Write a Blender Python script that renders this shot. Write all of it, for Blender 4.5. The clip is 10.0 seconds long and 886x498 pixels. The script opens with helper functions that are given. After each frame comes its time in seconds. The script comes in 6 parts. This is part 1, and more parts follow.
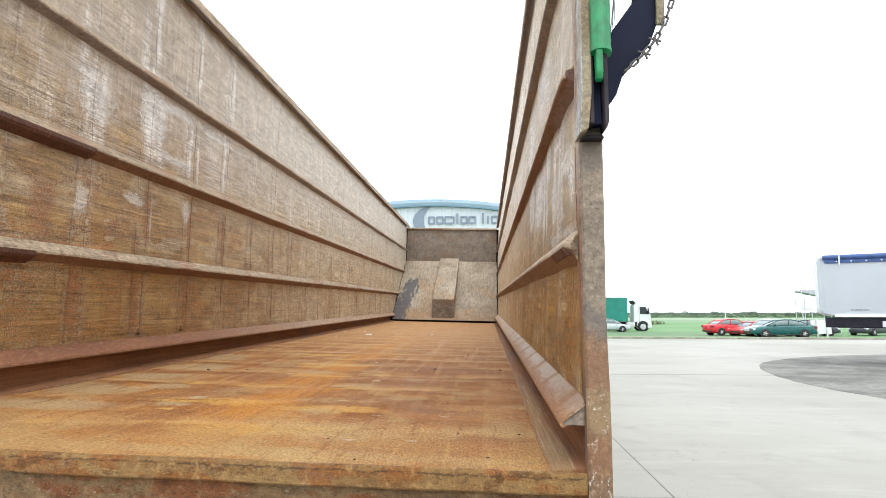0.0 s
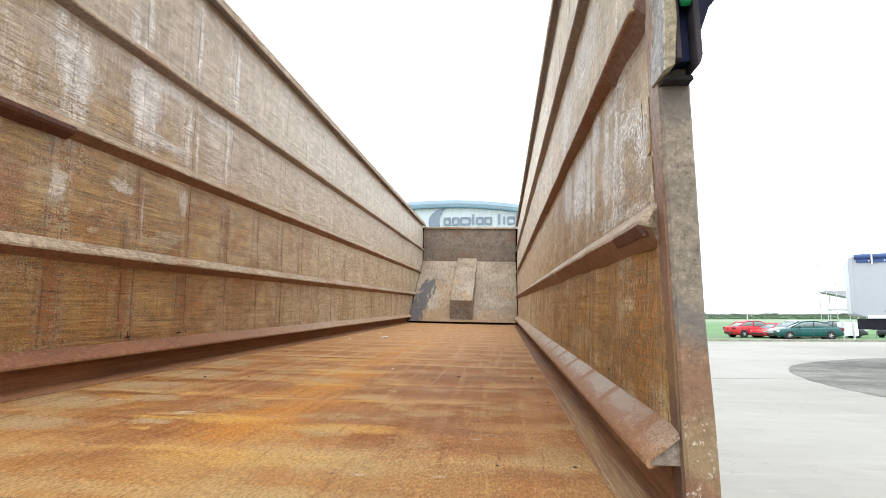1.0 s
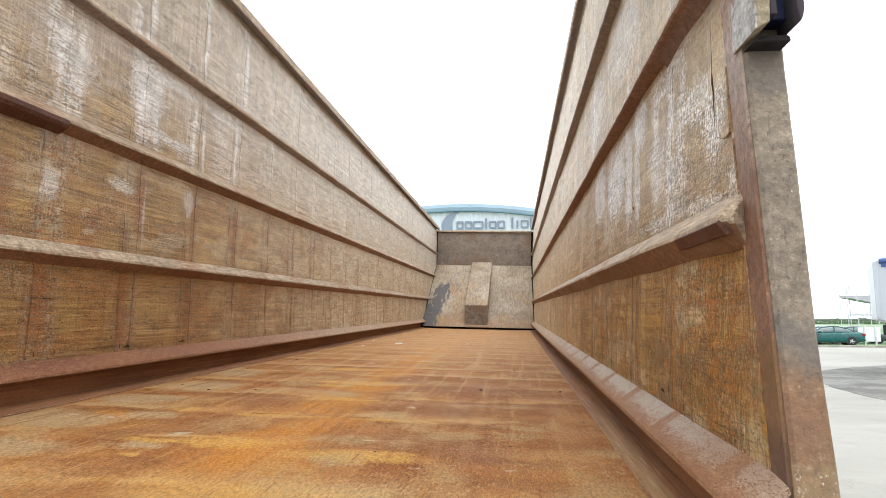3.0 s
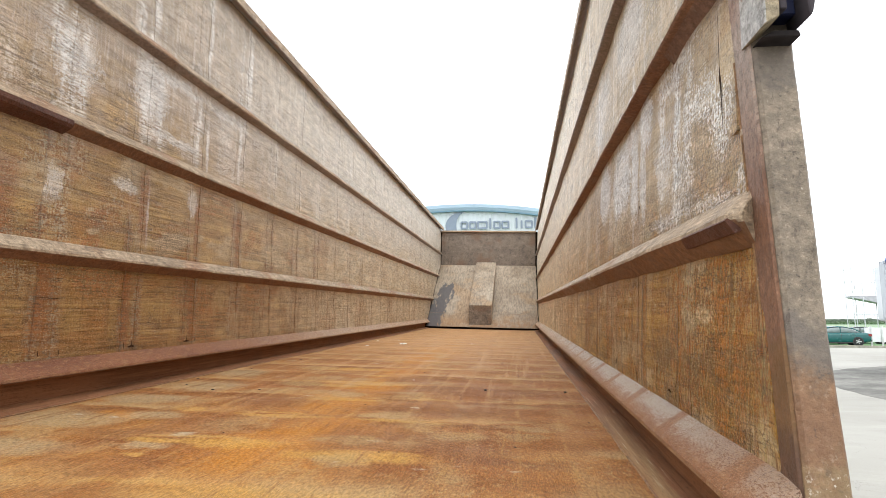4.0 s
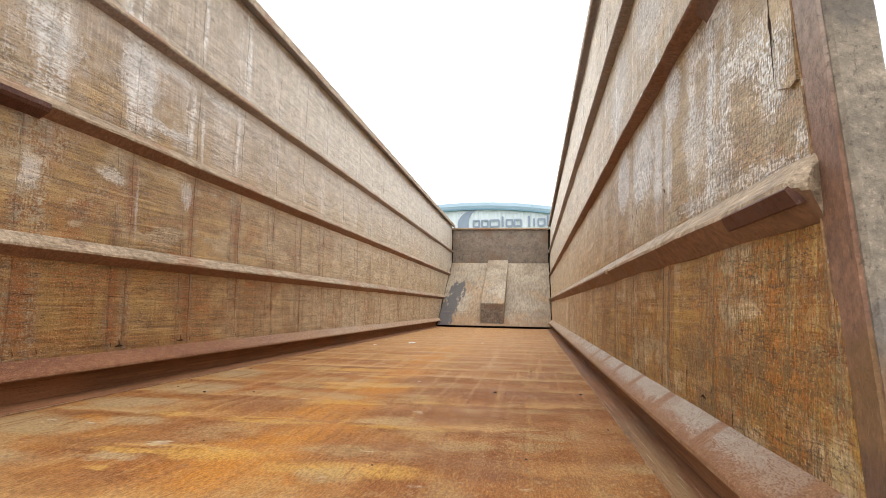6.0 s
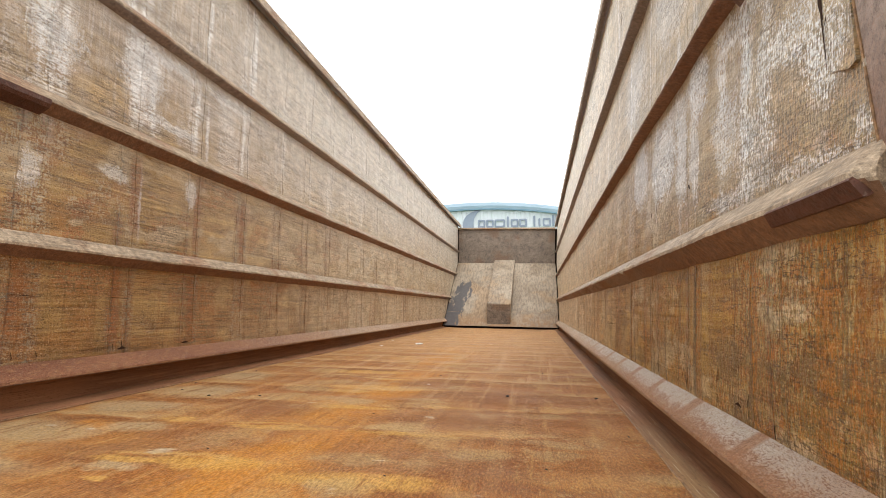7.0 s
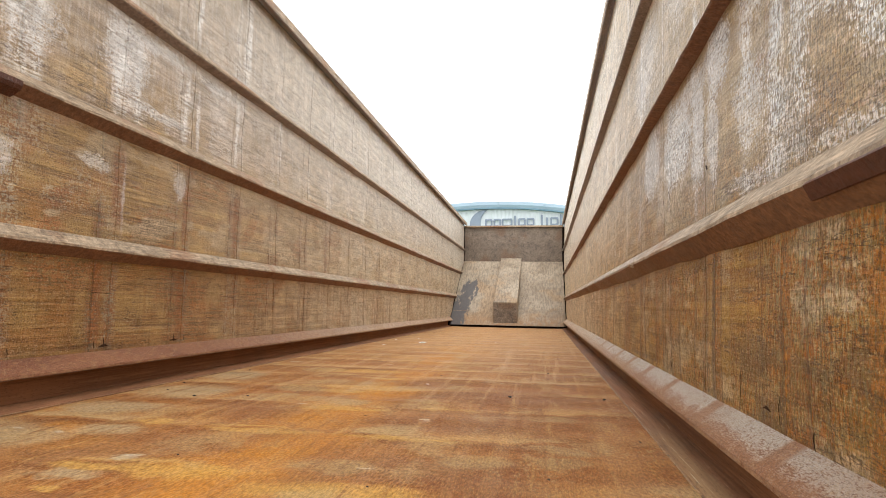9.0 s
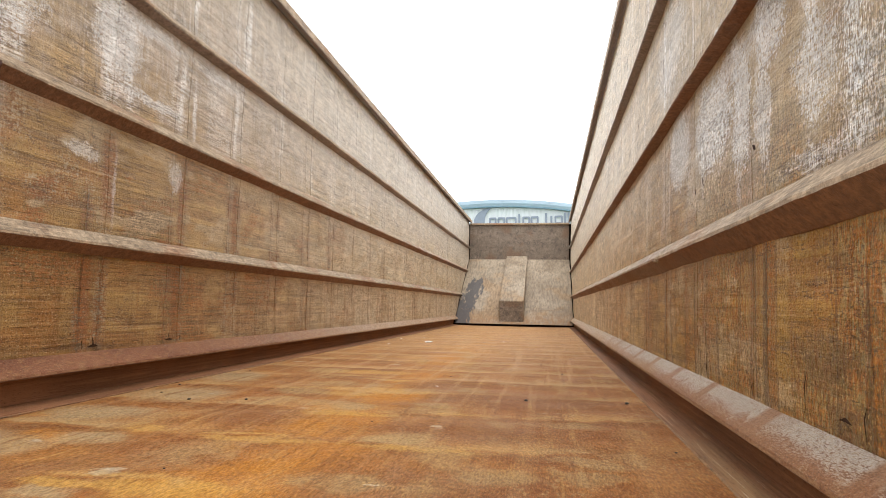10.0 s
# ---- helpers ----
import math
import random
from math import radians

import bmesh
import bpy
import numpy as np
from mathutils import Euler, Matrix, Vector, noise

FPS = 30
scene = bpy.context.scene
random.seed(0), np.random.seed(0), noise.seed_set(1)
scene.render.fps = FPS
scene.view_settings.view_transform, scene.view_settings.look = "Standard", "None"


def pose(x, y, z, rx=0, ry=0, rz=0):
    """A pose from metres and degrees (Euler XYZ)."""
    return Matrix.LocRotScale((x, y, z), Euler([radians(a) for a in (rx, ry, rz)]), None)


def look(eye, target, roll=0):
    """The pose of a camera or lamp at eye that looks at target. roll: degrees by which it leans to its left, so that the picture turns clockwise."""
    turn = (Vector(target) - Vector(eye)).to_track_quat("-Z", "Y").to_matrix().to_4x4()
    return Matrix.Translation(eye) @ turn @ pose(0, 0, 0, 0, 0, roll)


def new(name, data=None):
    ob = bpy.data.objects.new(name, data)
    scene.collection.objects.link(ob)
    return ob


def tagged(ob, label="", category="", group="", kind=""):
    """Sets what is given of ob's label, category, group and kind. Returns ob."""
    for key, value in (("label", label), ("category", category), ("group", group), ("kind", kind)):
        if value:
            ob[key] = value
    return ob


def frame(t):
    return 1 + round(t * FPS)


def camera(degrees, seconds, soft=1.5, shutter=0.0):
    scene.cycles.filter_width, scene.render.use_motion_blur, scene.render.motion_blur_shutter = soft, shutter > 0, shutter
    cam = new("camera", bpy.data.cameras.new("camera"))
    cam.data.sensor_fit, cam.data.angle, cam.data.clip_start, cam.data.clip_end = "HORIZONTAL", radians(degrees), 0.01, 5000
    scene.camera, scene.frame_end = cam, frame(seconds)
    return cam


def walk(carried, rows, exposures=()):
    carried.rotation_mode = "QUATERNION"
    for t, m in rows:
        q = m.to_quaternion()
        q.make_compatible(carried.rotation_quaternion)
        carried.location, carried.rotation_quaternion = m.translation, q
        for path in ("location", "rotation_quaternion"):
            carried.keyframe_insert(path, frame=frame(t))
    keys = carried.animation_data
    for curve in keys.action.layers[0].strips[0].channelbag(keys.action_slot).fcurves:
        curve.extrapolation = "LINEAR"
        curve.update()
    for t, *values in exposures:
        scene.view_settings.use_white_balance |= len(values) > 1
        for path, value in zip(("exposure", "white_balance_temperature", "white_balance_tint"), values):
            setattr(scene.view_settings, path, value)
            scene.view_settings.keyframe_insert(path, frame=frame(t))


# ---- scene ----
cam = camera(73.5, 10.0, soft=0.75)
PATH = [
    (0, (0.899, -1.463, 1.699), (0.756, 0.519, 1.921), -0.02),
    (0.5, (0.851, -1.227, 1.701), (0.674, 0.753, 1.926), -0.08),
    (1, (0.823, -1.064, 1.694), (0.628, 0.913, 1.922), -0.06),
    (1.5, (0.818, -0.949, 1.702), (0.606, 1.026, 1.935), -0.06),
    (2, (0.780, -0.896, 1.712), (0.556, 1.077, 1.946), -0.07),
    (2.5, (0.762, -0.858, 1.717), (0.532, 1.114, 1.957), 0.01),
    (4, (0.755, -0.827, 1.715), (0.505, 1.142, 1.957), 0.07),
    (4.5, (0.756, -0.804, 1.716), (0.500, 1.164, 1.958), 0.09),
    (5, (0.774, -0.746, 1.711), (0.508, 1.221, 1.952), 0.09),
    (5.5, (0.773, -0.682, 1.707), (0.493, 1.284, 1.946), 0.01),
    (7, (0.722, -0.551, 1.715), (0.414, 1.411, 1.954), -0.04),
    (7.5, (0.717, -0.535, 1.716), (0.404, 1.426, 1.956), -0.04),
    (8, (0.722, -0.514, 1.714), (0.405, 1.446, 1.954), 0.02),
    (8.5, (0.739, -0.462, 1.709), (0.416, 1.498, 1.949), 0.03),
    (9, (0.737, -0.392, 1.700), (0.404, 1.566, 1.938), -0.03),
    (9.5, (0.694, -0.304, 1.703), (0.352, 1.653, 1.939), -0.06),
    (10, (0.679, -0.233, 1.698), (0.334, 1.723, 1.932), -0.06),
]
walk(cam, [(t, look(eye, target, roll)) for t, eye, target, roll in PATH],
     exposures=[(0.0, 0.55, 6030, 5.5), (2.5, 0.55, 6070, 6.0), (5.0, 0.53, 6250, 7.5), (8.0, 0.54, 6380, 7.8), (10.0, 0.54, 6380, 7.8)])

# ---- light: a bright overcast sky ----
world = bpy.data.worlds.new("overcast")
scene.world = world
world.use_nodes = True
wt = world.node_tree
wt.nodes.clear()
sky = wt.nodes.new("ShaderNodeTexSky")
sky.sky_type, sky.sun_disc = "NISHITA", False
sky.sun_elevation, sky.sun_rotation = radians(55), radians(200)
sky.dust_density, sky.ozone_density, sky.air_density = 3.0, 1.0, 1.0
veil = wt.nodes.new("ShaderNodeMix")
veil.data_type = "RGBA"
veil.inputs["Factor"].default_value = 0.86
veil.inputs["B"].default_value = (10.2, 10.0, 9.9, 1)
bg = wt.nodes.new("ShaderNodeBackground")
bg.inputs["Strength"].default_value = 0.15
wout = wt.nodes.new("ShaderNodeOutputWorld")
wt.links.new(sky.outputs["Color"], veil.inputs["A"])
wt.links.new(veil.outputs["Result"], bg.inputs["Color"])
wt.links.new(bg.outputs[0], wout.inputs[0])

sun = new("sun", bpy.data.lights.new("sun", "SUN"))
sun.data.energy, sun.data.angle, sun.data.color = 0.9, radians(40), (1.0, 0.97, 0.93)
sun.matrix_world = look((0, 0, 30), (-6, 14, 0))


# ---- materials ----
class Nodes:
    """A small builder of node materials."""

    def __init__(self, name, rough=0.7, metal=0.0, spec=0.5):
        self.m = bpy.data.materials.new(name)
        self.m.use_nodes = True
        self.t = self.m.node_tree
        self.b = self.t.nodes["Principled BSDF"]
        self.b.inputs["Metallic"].default_value = metal
        self.b.inputs["Specular IOR Level"].default_value = spec
        self.b.inputs["Roughness"].default_value = rough
        self.co = self.t.nodes.new("ShaderNodeTexCoord").outputs["Object"]

    def put(self, value, socket):
        if isinstance(value, bpy.types.NodeSocket):
            self.t.links.new(value, socket)
        elif isinstance(value, tuple) and len(value) == 3 and socket.type == "RGBA":
            socket.default_value = (*value, 1)
        else:
            socket.default_value = value

    def math(self, op, a, b=0.0, c=0.0, clamp=False):
        n = self.t.nodes.new("ShaderNodeMath")
        n.operation, n.use_clamp = op, clamp
        for v, s in zip((a, b, c), n.inputs):
            self.put(v, s)
        return n.outputs[0]

    def mul(self, *some):
        out = some[0]
        for v in some[1:]:
            out = self.math("MULTIPLY", out, v)
        return out

    def mapped(self, scale=(1, 1, 1), offset=(0, 0, 0), turn=(0, 0, 0), co=None):
        n = self.t.nodes.new("ShaderNodeMapping")
        self.put(co or self.co, n.inputs["Vector"])
        n.inputs["Scale"].default_value, n.inputs["Location"].default_value = scale, offset
        n.inputs["Rotation"].default_value = turn
        return n.outputs[0]

    def noise(self, scale=1.0, stretch=(1, 1, 1), detail=4.0, rough=0.55, offset=(0, 0, 0), distort=0.0, turn=(0, 0, 0)):
        n = self.t.nodes.new("ShaderNodeTexNoise")
        self.put(self.mapped(stretch, offset, turn), n.inputs["Vector"])
        n.inputs["Scale"].default_value, n.inputs["Detail"].default_value = scale, detail
        n.inputs["Roughness"].default_value, n.inputs["Distortion"].default_value = rough, distort
        return n.outputs[0]

    def ramp(self, value, lo, hi, a=0.0, b=1.0):
        n = self.t.nodes.new("ShaderNodeMapRange")
        n.interpolation_type = "SMOOTHSTEP"
        for v, s in zip((value, lo, hi, a, b), n.inputs):
            self.put(v, s)
        return n.outputs[0]

    def mix(self, f, a, b, kind="MIX"):
        n = self.t.nodes.new("ShaderNodeMix")
        n.data_type, n.blend_type = "RGBA", kind
        self.put(f, n.inputs["Factor"])
        self.put(a, n.inputs["A"])
        self.put(b, n.inputs["B"])
        return n.outputs["Result"]

    def axis(self, which):
        n = self.t.nodes.new("ShaderNodeSeparateXYZ")
        self.put(self.co, n.inputs[0])
        return n.outputs["XYZ".index(which)]

    def tone(self, colour, value, lo, hi, dark, light):
        """Lightens and darkens a colour by a fine pattern, as dirt and wear do."""
        return self.mix(1.0, colour, self.ramp(value, lo, hi, dark, light), "MULTIPLY")

    def random(self):
        return self.t.nodes.new("ShaderNodeObjectInfo").outputs["Random"]

    def done(self, colour, rough=None, bump=None, strength=0.3, dist=0.004):
        self.put(colour, self.b.inputs["Base Color"])
        if rough is not None:
            self.put(rough, self.b.inputs["Roughness"])
        if bump is not None:
            n = self.t.nodes.new("ShaderNodeBump")
            n.inputs["Strength"].default_value, n.inputs["Distance"].default_value = strength, dist
            self.put(bump, n.inputs["Height"])
            self.t.links.new(n.outputs[0], self.b.inputs["Normal"])
        return self.m


def plain(name, colour, rough=0.5, metal=0.0, vary=0.15, scale=3.0, spec=0.5):
    """Paint, plastic or rubber with faint dirt."""
    n = Nodes(name, rough, metal, spec)
    dirt = n.noise(scale, detail=6)
    dark = tuple(c * (1 - vary) for c in colour)
    light = tuple(min(1, c * (1 + vary)) for c in colour)
    return n.done(n.mix(n.ramp(dirt, 0.3, 0.7), dark, light), n.ramp(dirt, 0.2, 0.8, rough * 0.85, min(1, rough * 1.2)))


def wall_steel(name, offset, stake, chalk_z, chalk_y, pale=0.0, gloss=(0.42, 0.66), spec=0.35, rust=(0.25, 0.092, 0.022), deep=(1.0, 1.0, 1.0), scuffs=0.6, runs_red=0.0, low_top=1.3, cover=0.0, tops=((0.45, 0.395, 0.32), (0.60, 0.55, 0.475)), runs_dark=0.0, lumps=0.3, streaks=(), whites=(), ochre=0.0, cloth=(0.44, 0.20, 0.36), busy=0.0, fine=1.0, far=0.05, chalky=(0.72, 0.71, 0.69), red_foot=0.0, smears=(), bare=()):
    """Worn rusty plate: ochre below, greyer above, scoured along its length, hatched and streaked at the outer stakes."""
    n = Nodes(name, 0.55, spec=spec)
    y, z = n.axis("Y"), n.axis("Z")
    big = n.noise(0.9, detail=5, offset=offset)
    mid = n.noise(1, (5, 3.2, 6), detail=7, rough=0.62, offset=offset)
    lines = n.noise(1, (12, 2.4, 95), detail=7, rough=0.74, offset=offset, distort=0.25)
    coarse = n.noise(1, (9, 0.9, 34), detail=6, rough=0.6, offset=offset)
    speck = n.noise(1, (130, 130, 180), detail=3, rough=0.7)
    ticks = n.noise(1, (50, 135 * fine, 36 * fine), detail=4, rough=0.68, offset=offset)
    cross = n.noise(1, (50, 46, 150), detail=4, rough=0.68, offset=offset)
    weave = n.math("ADD", n.mul(lines, cloth[0]), n.math("ADD", n.mul(ticks, cloth[1]), n.mul(cross, cloth[2])))
    hatch = n.ramp(weave, 0.498, 0.518)
    gaps = n.ramp(weave, 0.498, 0.474)
    c = n.mix(n.ramp(big, 0.36, 0.64), tuple(d * v for d, v in zip(deep, (0.275, 0.170, 0.056))), tuple(d * v for d, v in zip(deep, (0.37, 0.245, 0.10))))
    c = n.mix(n.ramp(mid, 0.46, 0.62, 0, 0.75), c, (0.31, 0.138, 0.032))
    c = n.mix(n.ramp(coarse, 0.53, 0.66, 0, 0.8), c, tuple(d * v for d, v in zip(deep, (0.46, 0.315, 0.125))))
    c = n.mix(n.ramp(coarse, 0.47, 0.36, 0, 0.75), c, (0.17, 0.092, 0.036))
    # sky glare on the far plate put into its colour: paler towards the front
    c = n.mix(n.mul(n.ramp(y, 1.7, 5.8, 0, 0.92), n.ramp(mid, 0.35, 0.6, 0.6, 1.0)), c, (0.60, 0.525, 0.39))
    up = n.ramp(n.math("ADD", z, n.mul(n.math("SUBTRACT", mid, 0.5), 1.3)), 0.9 - pale, 1.8 - pale)
    c = n.mix(n.mul(up, 0.82), c, n.mix(n.ramp(mid, 0.36, 0.62), *tops))
    # the same glare put into the upper plates' colour
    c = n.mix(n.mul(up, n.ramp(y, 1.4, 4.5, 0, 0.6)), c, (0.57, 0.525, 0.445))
    if ochre:
        belt = n.mul(n.ramp(z, 1.24, 1.10), n.ramp(z, 0.52, 0.60), n.ramp(y, 4.0, 1.2, 0.25, 1.0))
        c = n.mix(n.mul(belt, ochre), c, n.mix(n.ramp(mid, 0.40, 0.60), (0.285, 0.180, 0.070), (0.365, 0.265, 0.138)))
        c = n.mix(n.mul(belt, n.ramp(n.noise(1, (9, 11, 14), detail=7, rough=0.7, offset=(2, 3, 7)), 0.53, 0.62, 0, 0.7)), c, (0.33, 0.155, 0.04))
    drawn = n.ramp(n.noise(1, (2, 1.7, 4.2), detail=6, rough=0.62, offset=(6, 4, 9)), 0.44, 0.60)
    calm = n.mul(n.math("MULTIPLY_ADD", up, -0.80, 1.0), n.ramp(y, 2.0, 7.0, 1.0, 0.4), n.math("MULTIPLY_ADD", drawn, 0.75, 0.25))
    c = n.mix(n.mul(n.ramp(lines, 0.51, 0.61, 0, 0.4), calm), c, tuple(d * v for d, v in zip(deep, (0.51, 0.365, 0.17))))
    c = n.mix(n.mul(n.ramp(lines, 0.48, 0.38, 0, 0.45), calm), c, (0.13, 0.068, 0.03))
    # rust hatching in patches
    where = n.ramp(n.noise(1, (2, 2.3, 2.6), detail=5, offset=(3, 8, 5)), 0.50 - busy, 0.60 - busy)
    low = n.mul(n.ramp(z, low_top, low_top - 0.4), n.ramp(y, 2.0, 7.0, 1.0, 0.4))
    c = n.mix(n.mul(where, hatch, low, 0.85), c, rust)
    c = n.mix(n.mul(where, gaps, low, 0.6), c, tuple(d * v for d, v in zip(deep, (0.47, 0.34, 0.17))))
    # hatched streaks at the stakes, with a fine line down each edge
    wob = n.mul(n.math("SUBTRACT", n.noise(1, (2, 3, 3), detail=4, offset=offset), 0.5), 0.045)
    ph = n.math("ABSOLUTE", n.math("SUBTRACT", n.math("FRACT", n.math("DIVIDE", n.math("ADD", n.math("ADD", y, wob), stake), 0.535)), 0.5))
    pair = n.ramp(n.math("ABSOLUTE", n.math("SUBTRACT", ph, 0.098)), 0.095, 0.02)
    line = n.ramp(n.math("ABSOLUTE", n.math("SUBTRACT", ph, 0.098)), 0.016, 0.004)
    inside = n.ramp(ph, 0.104, 0.092)
    gate = n.ramp(n.noise(1, (1, 2.6, 1.7), detail=4, offset=(7, 3, 1)), 0.40, 0.55)
    gate2 = n.ramp(n.noise(1, (1, 3.1, 2.4), detail=4, offset=(1, 13, 4)), 0.42, 0.56)
    c = n.mix(n.mul(pair, gate, n.ramp(weave, 0.48, 0.515), low, 0.85), c, (0.17, 0.066, 0.026))
    c = n.mix(n.mul(pair, gate2, gaps, low, 0.7), c, tuple(d ** 0.7 * v for d, v in zip(deep, (0.54, 0.47, 0.35))))
    c = n.mix(n.mul(line, gate2, gate, n.ramp(z, 1.2, 0.4), 0.4), c, (0.12, 0.05, 0.022))
    if ochre:
        flake = n.noise(1, (60, 105, 30), detail=4, rough=0.7, offset=(7, 1, 2))
        zone = n.mul(n.ramp(n.noise(1, (2, 2.2, 2.0), detail=5, offset=(4, 6, 1)), 0.40, 0.54), n.ramp(z, 0.60, 0.50), n.ramp(y, 3.0, 1.0))
        c = n.mix(n.mul(zone, n.ramp(flake, 0.525, 0.56), 0.85), c, (0.24, 0.084, 0.013))
        c = n.mix(n.mul(zone, n.ramp(flake, 0.47, 0.435), 0.6), c, (0.36, 0.28, 0.135))
        soot = n.noise(1, (2, 2.6, 7.0), detail=7, rough=0.68, offset=(6, 9, 2), turn=(radians(10), 0, 0))
        c = n.mix(n.mul(n.ramp(soot, 0.53, 0.61), n.ramp(z, 0.60, 0.52), n.ramp(y, 4.0, 1.5, 0.3, 1.0), n.ramp(weave, 0.45, 0.53, 0.35, 1.0), 0.7), c, (0.105, 0.066, 0.032))
        c = n.mix(n.mul(n.ramp(soot, 0.46, 0.39), n.ramp(z, 0.60, 0.52), n.ramp(ticks, 0.42, 0.54, 0.2, 1.0), 0.55), c, (0.42, 0.345, 0.225))
    else:
        # cloth-like rust crust about the stakes, with pale scoured threads
        crust = n.math("ADD", n.mul(cross, 0.55), n.mul(ticks, 0.45))
        near = n.math("MAXIMUM", n.mul(n.ramp(ph, 0.24, 0.10), gate2), n.ramp(n.noise(1, (2, 1.6, 2.4), detail=6, rough=0.62, offset=(1, 2, 7)), 0.53, 0.62))
        zone = n.mul(near, n.ramp(z, 1.22, 1.08), n.ramp(y, 5.0, 2.2, 0.25, 1.0))
        c = n.mix(n.mul(zone, n.ramp(crust, 0.51, 0.54), 0.8), c, (0.19, 0.078, 0.028))
        c = n.mix(n.mul(zone, n.ramp(crust, 0.485, 0.455), n.ramp(z, 0.2, 0.9, 0.35, 0.75)), c, (0.44, 0.375, 0.275))
    if runs_red:
        red = n.mul(n.ramp(n.noise(1, (3, 17, 0.7), detail=5, rough=0.65, offset=(5, 5, 1)), 0.54, 0.63), n.ramp(z, 0.62, 0.5), n.ramp(weave, 0.42, 0.52, 0.35, 1.0))
        c = n.mix(n.mul(red, runs_red), c, (0.235, 0.082, 0.016))
    if runs_dark:
        dark = n.mul(n.ramp(n.noise(1, (3, 24, 0.8), detail=5, rough=0.65, offset=(1, 7, 4)), 0.55, 0.64), n.ramp(z, 0.62, 0.45), n.ramp(weave, 0.42, 0.52, 0.4, 1.0))
        c = n.mix(n.mul(dark, runs_dark), c, (0.10, 0.052, 0.018))
    # chalky white scouring, widened on the right wall to carry sky sheen in colour
    chalk = n.mul(n.ramp(n.math("ABSOLUTE", n.math("SUBTRACT", z, chalk_z)), 0.36, 0.14),
                  n.ramp(n.math("ABSOLUTE", n.math("SUBTRACT", y, chalk_y)), 1.9, 0.3),
                  n.ramp(n.noise(1, (2, 4.4, 2.2), detail=5, rough=0.6, offset=(2, 5, 8)), 0.46 - cover, 0.58 - cover), n.ramp(weave, 0.44 - 0.2 * cover, 0.54))
    c = n.mix(n.mul(chalk, 0.3 if ochre else 0.4), c, chalky)
    c = n.mix(n.mul(pair, n.ramp(n.noise(1, (1, 3.1, 1.6), detail=4, offset=(1, 13, 4)), 0.46, 0.58), n.ramp(z, 0.95, 1.35), n.ramp(y, 5.0, 2.2, 0.3, 1.0), n.ramp(weave, 0.46, 0.52), 0.8), c, (0.76, 0.74, 0.71))
    c = n.mix(n.mul(line, gate, n.ramp(z, 1.0, 1.5), 0.3), c, (0.24, 0.15, 0.09))
    runs = n.mul(n.ramp(n.noise(1, (6, 34, 1.3), detail=5, rough=0.6, offset=(4, 2, 9)), 0.52, 0.64), n.ramp(z, 0.9, 1.5), n.ramp(weave, 0.44, 0.54))
    c = n.mix(n.mul(runs, 0.3), c, (0.74, 0.71, 0.67))
    # bare tan lenses
    lens = n.mul(n.ramp(n.noise(1, (2, 2.0, 6.0), detail=4, offset=(3, 6, 2)), 0.52, 0.58), n.ramp(z, 0.6, 0.75), n.ramp(z, 1.3, 1.1))
    c = n.mix(n.mul(lens, 0.75), c, n.mix(n.ramp(mid, 0.4, 0.6), (0.40, 0.29, 0.16), (0.47, 0.37, 0.24)))
    if red_foot:
        foot = n.mul(n.ramp(n.math("ADD", z, n.mul(n.math("SUBTRACT", big, 0.5), 0.5)), 0.75, 0.50), n.ramp(mid, 0.40, 0.56, 0.25, 1.0), n.ramp(y, 6.0, 2.0, 0.3, 1.0))
        c = n.mix(n.mul(foot, red_foot), c, n.mix(n.ramp(weave, 0.45, 0.55), (0.17, 0.072, 0.028), (0.30, 0.145, 0.058)))
    # beaten relief, its glossy highlights and darker hollows put into the colour
    lump = n.noise(1, (12, 16, 13), detail=6, rough=0.62, distort=0.5, offset=offset)
    c = n.mix(n.mul(up, n.ramp(lump, 0.54, 0.62, 0, 0.45 * lumps)), c, (0.70, 0.675, 0.62))
    c = n.mix(n.mul(up, n.ramp(lump, 0.46, 0.37, 0, 0.7 * lumps)), c, (0.30, 0.225, 0.135))
    # slanting scuffs on the upper plates
    scuff = n.noise(1, (10, 70, 5), detail=6, rough=0.7, turn=(radians(-28), 0, 0), offset=offset)
    c = n.mix(n.mul(up, n.ramp(scuff, 0.52, 0.62, 0, scuffs)), c, (0.74, 0.70, 0.65))
    c = n.mix(n.mul(up, n.ramp(scuff, 0.46, 0.36, 0, scuffs)), c, (0.26, 0.19, 0.14))
    c = n.mix(n.mul(inside, n.ramp(z, 0.58, 0.66), n.ramp(mid, 0.36, 0.56, 0.3, 1.0), 0.5 if ochre else 0.0), c, (0.44, 0.35, 0.225))
    # chalk again over the beaten plate, and single streaks of white and of rust running down it
    c = n.mix(n.mul(chalk, 0.08 if ochre else 0.15), c, chalky)
    swerve = n.math("ADD", y, n.mul(n.math("SUBTRACT", n.noise(1, (2, 5, 4), detail=5, rough=0.65, offset=(8, 8, 2)), 0.5), 0.10))
    for y0, z0, z1, wide in whites:
        spot = n.mul(n.ramp(n.math("ABSOLUTE", n.math("SUBTRACT", swerve, y0)), wide, 0.2 * wide), n.ramp(z, z0 - 0.12, z0 + 0.12), n.ramp(z, z1 + 0.1, z1 - 0.1), n.ramp(weave, 0.45, 0.50))
        c = n.mix(n.mul(spot, 0.85), c, tuple(min(0.8, 1.1 * v) for v in chalky))
    for y0, z0, z1, wide in streaks:
        spot = n.mul(n.ramp(n.math("ABSOLUTE", n.math("SUBTRACT", swerve, y0)), wide, 0.3 * wide), n.ramp(z, z0 - 0.06, z0 + 0.06), n.ramp(z, z1 + 0.06, z1 - 0.06), n.ramp(weave, 0.44, 0.51, 0.3, 1.0))
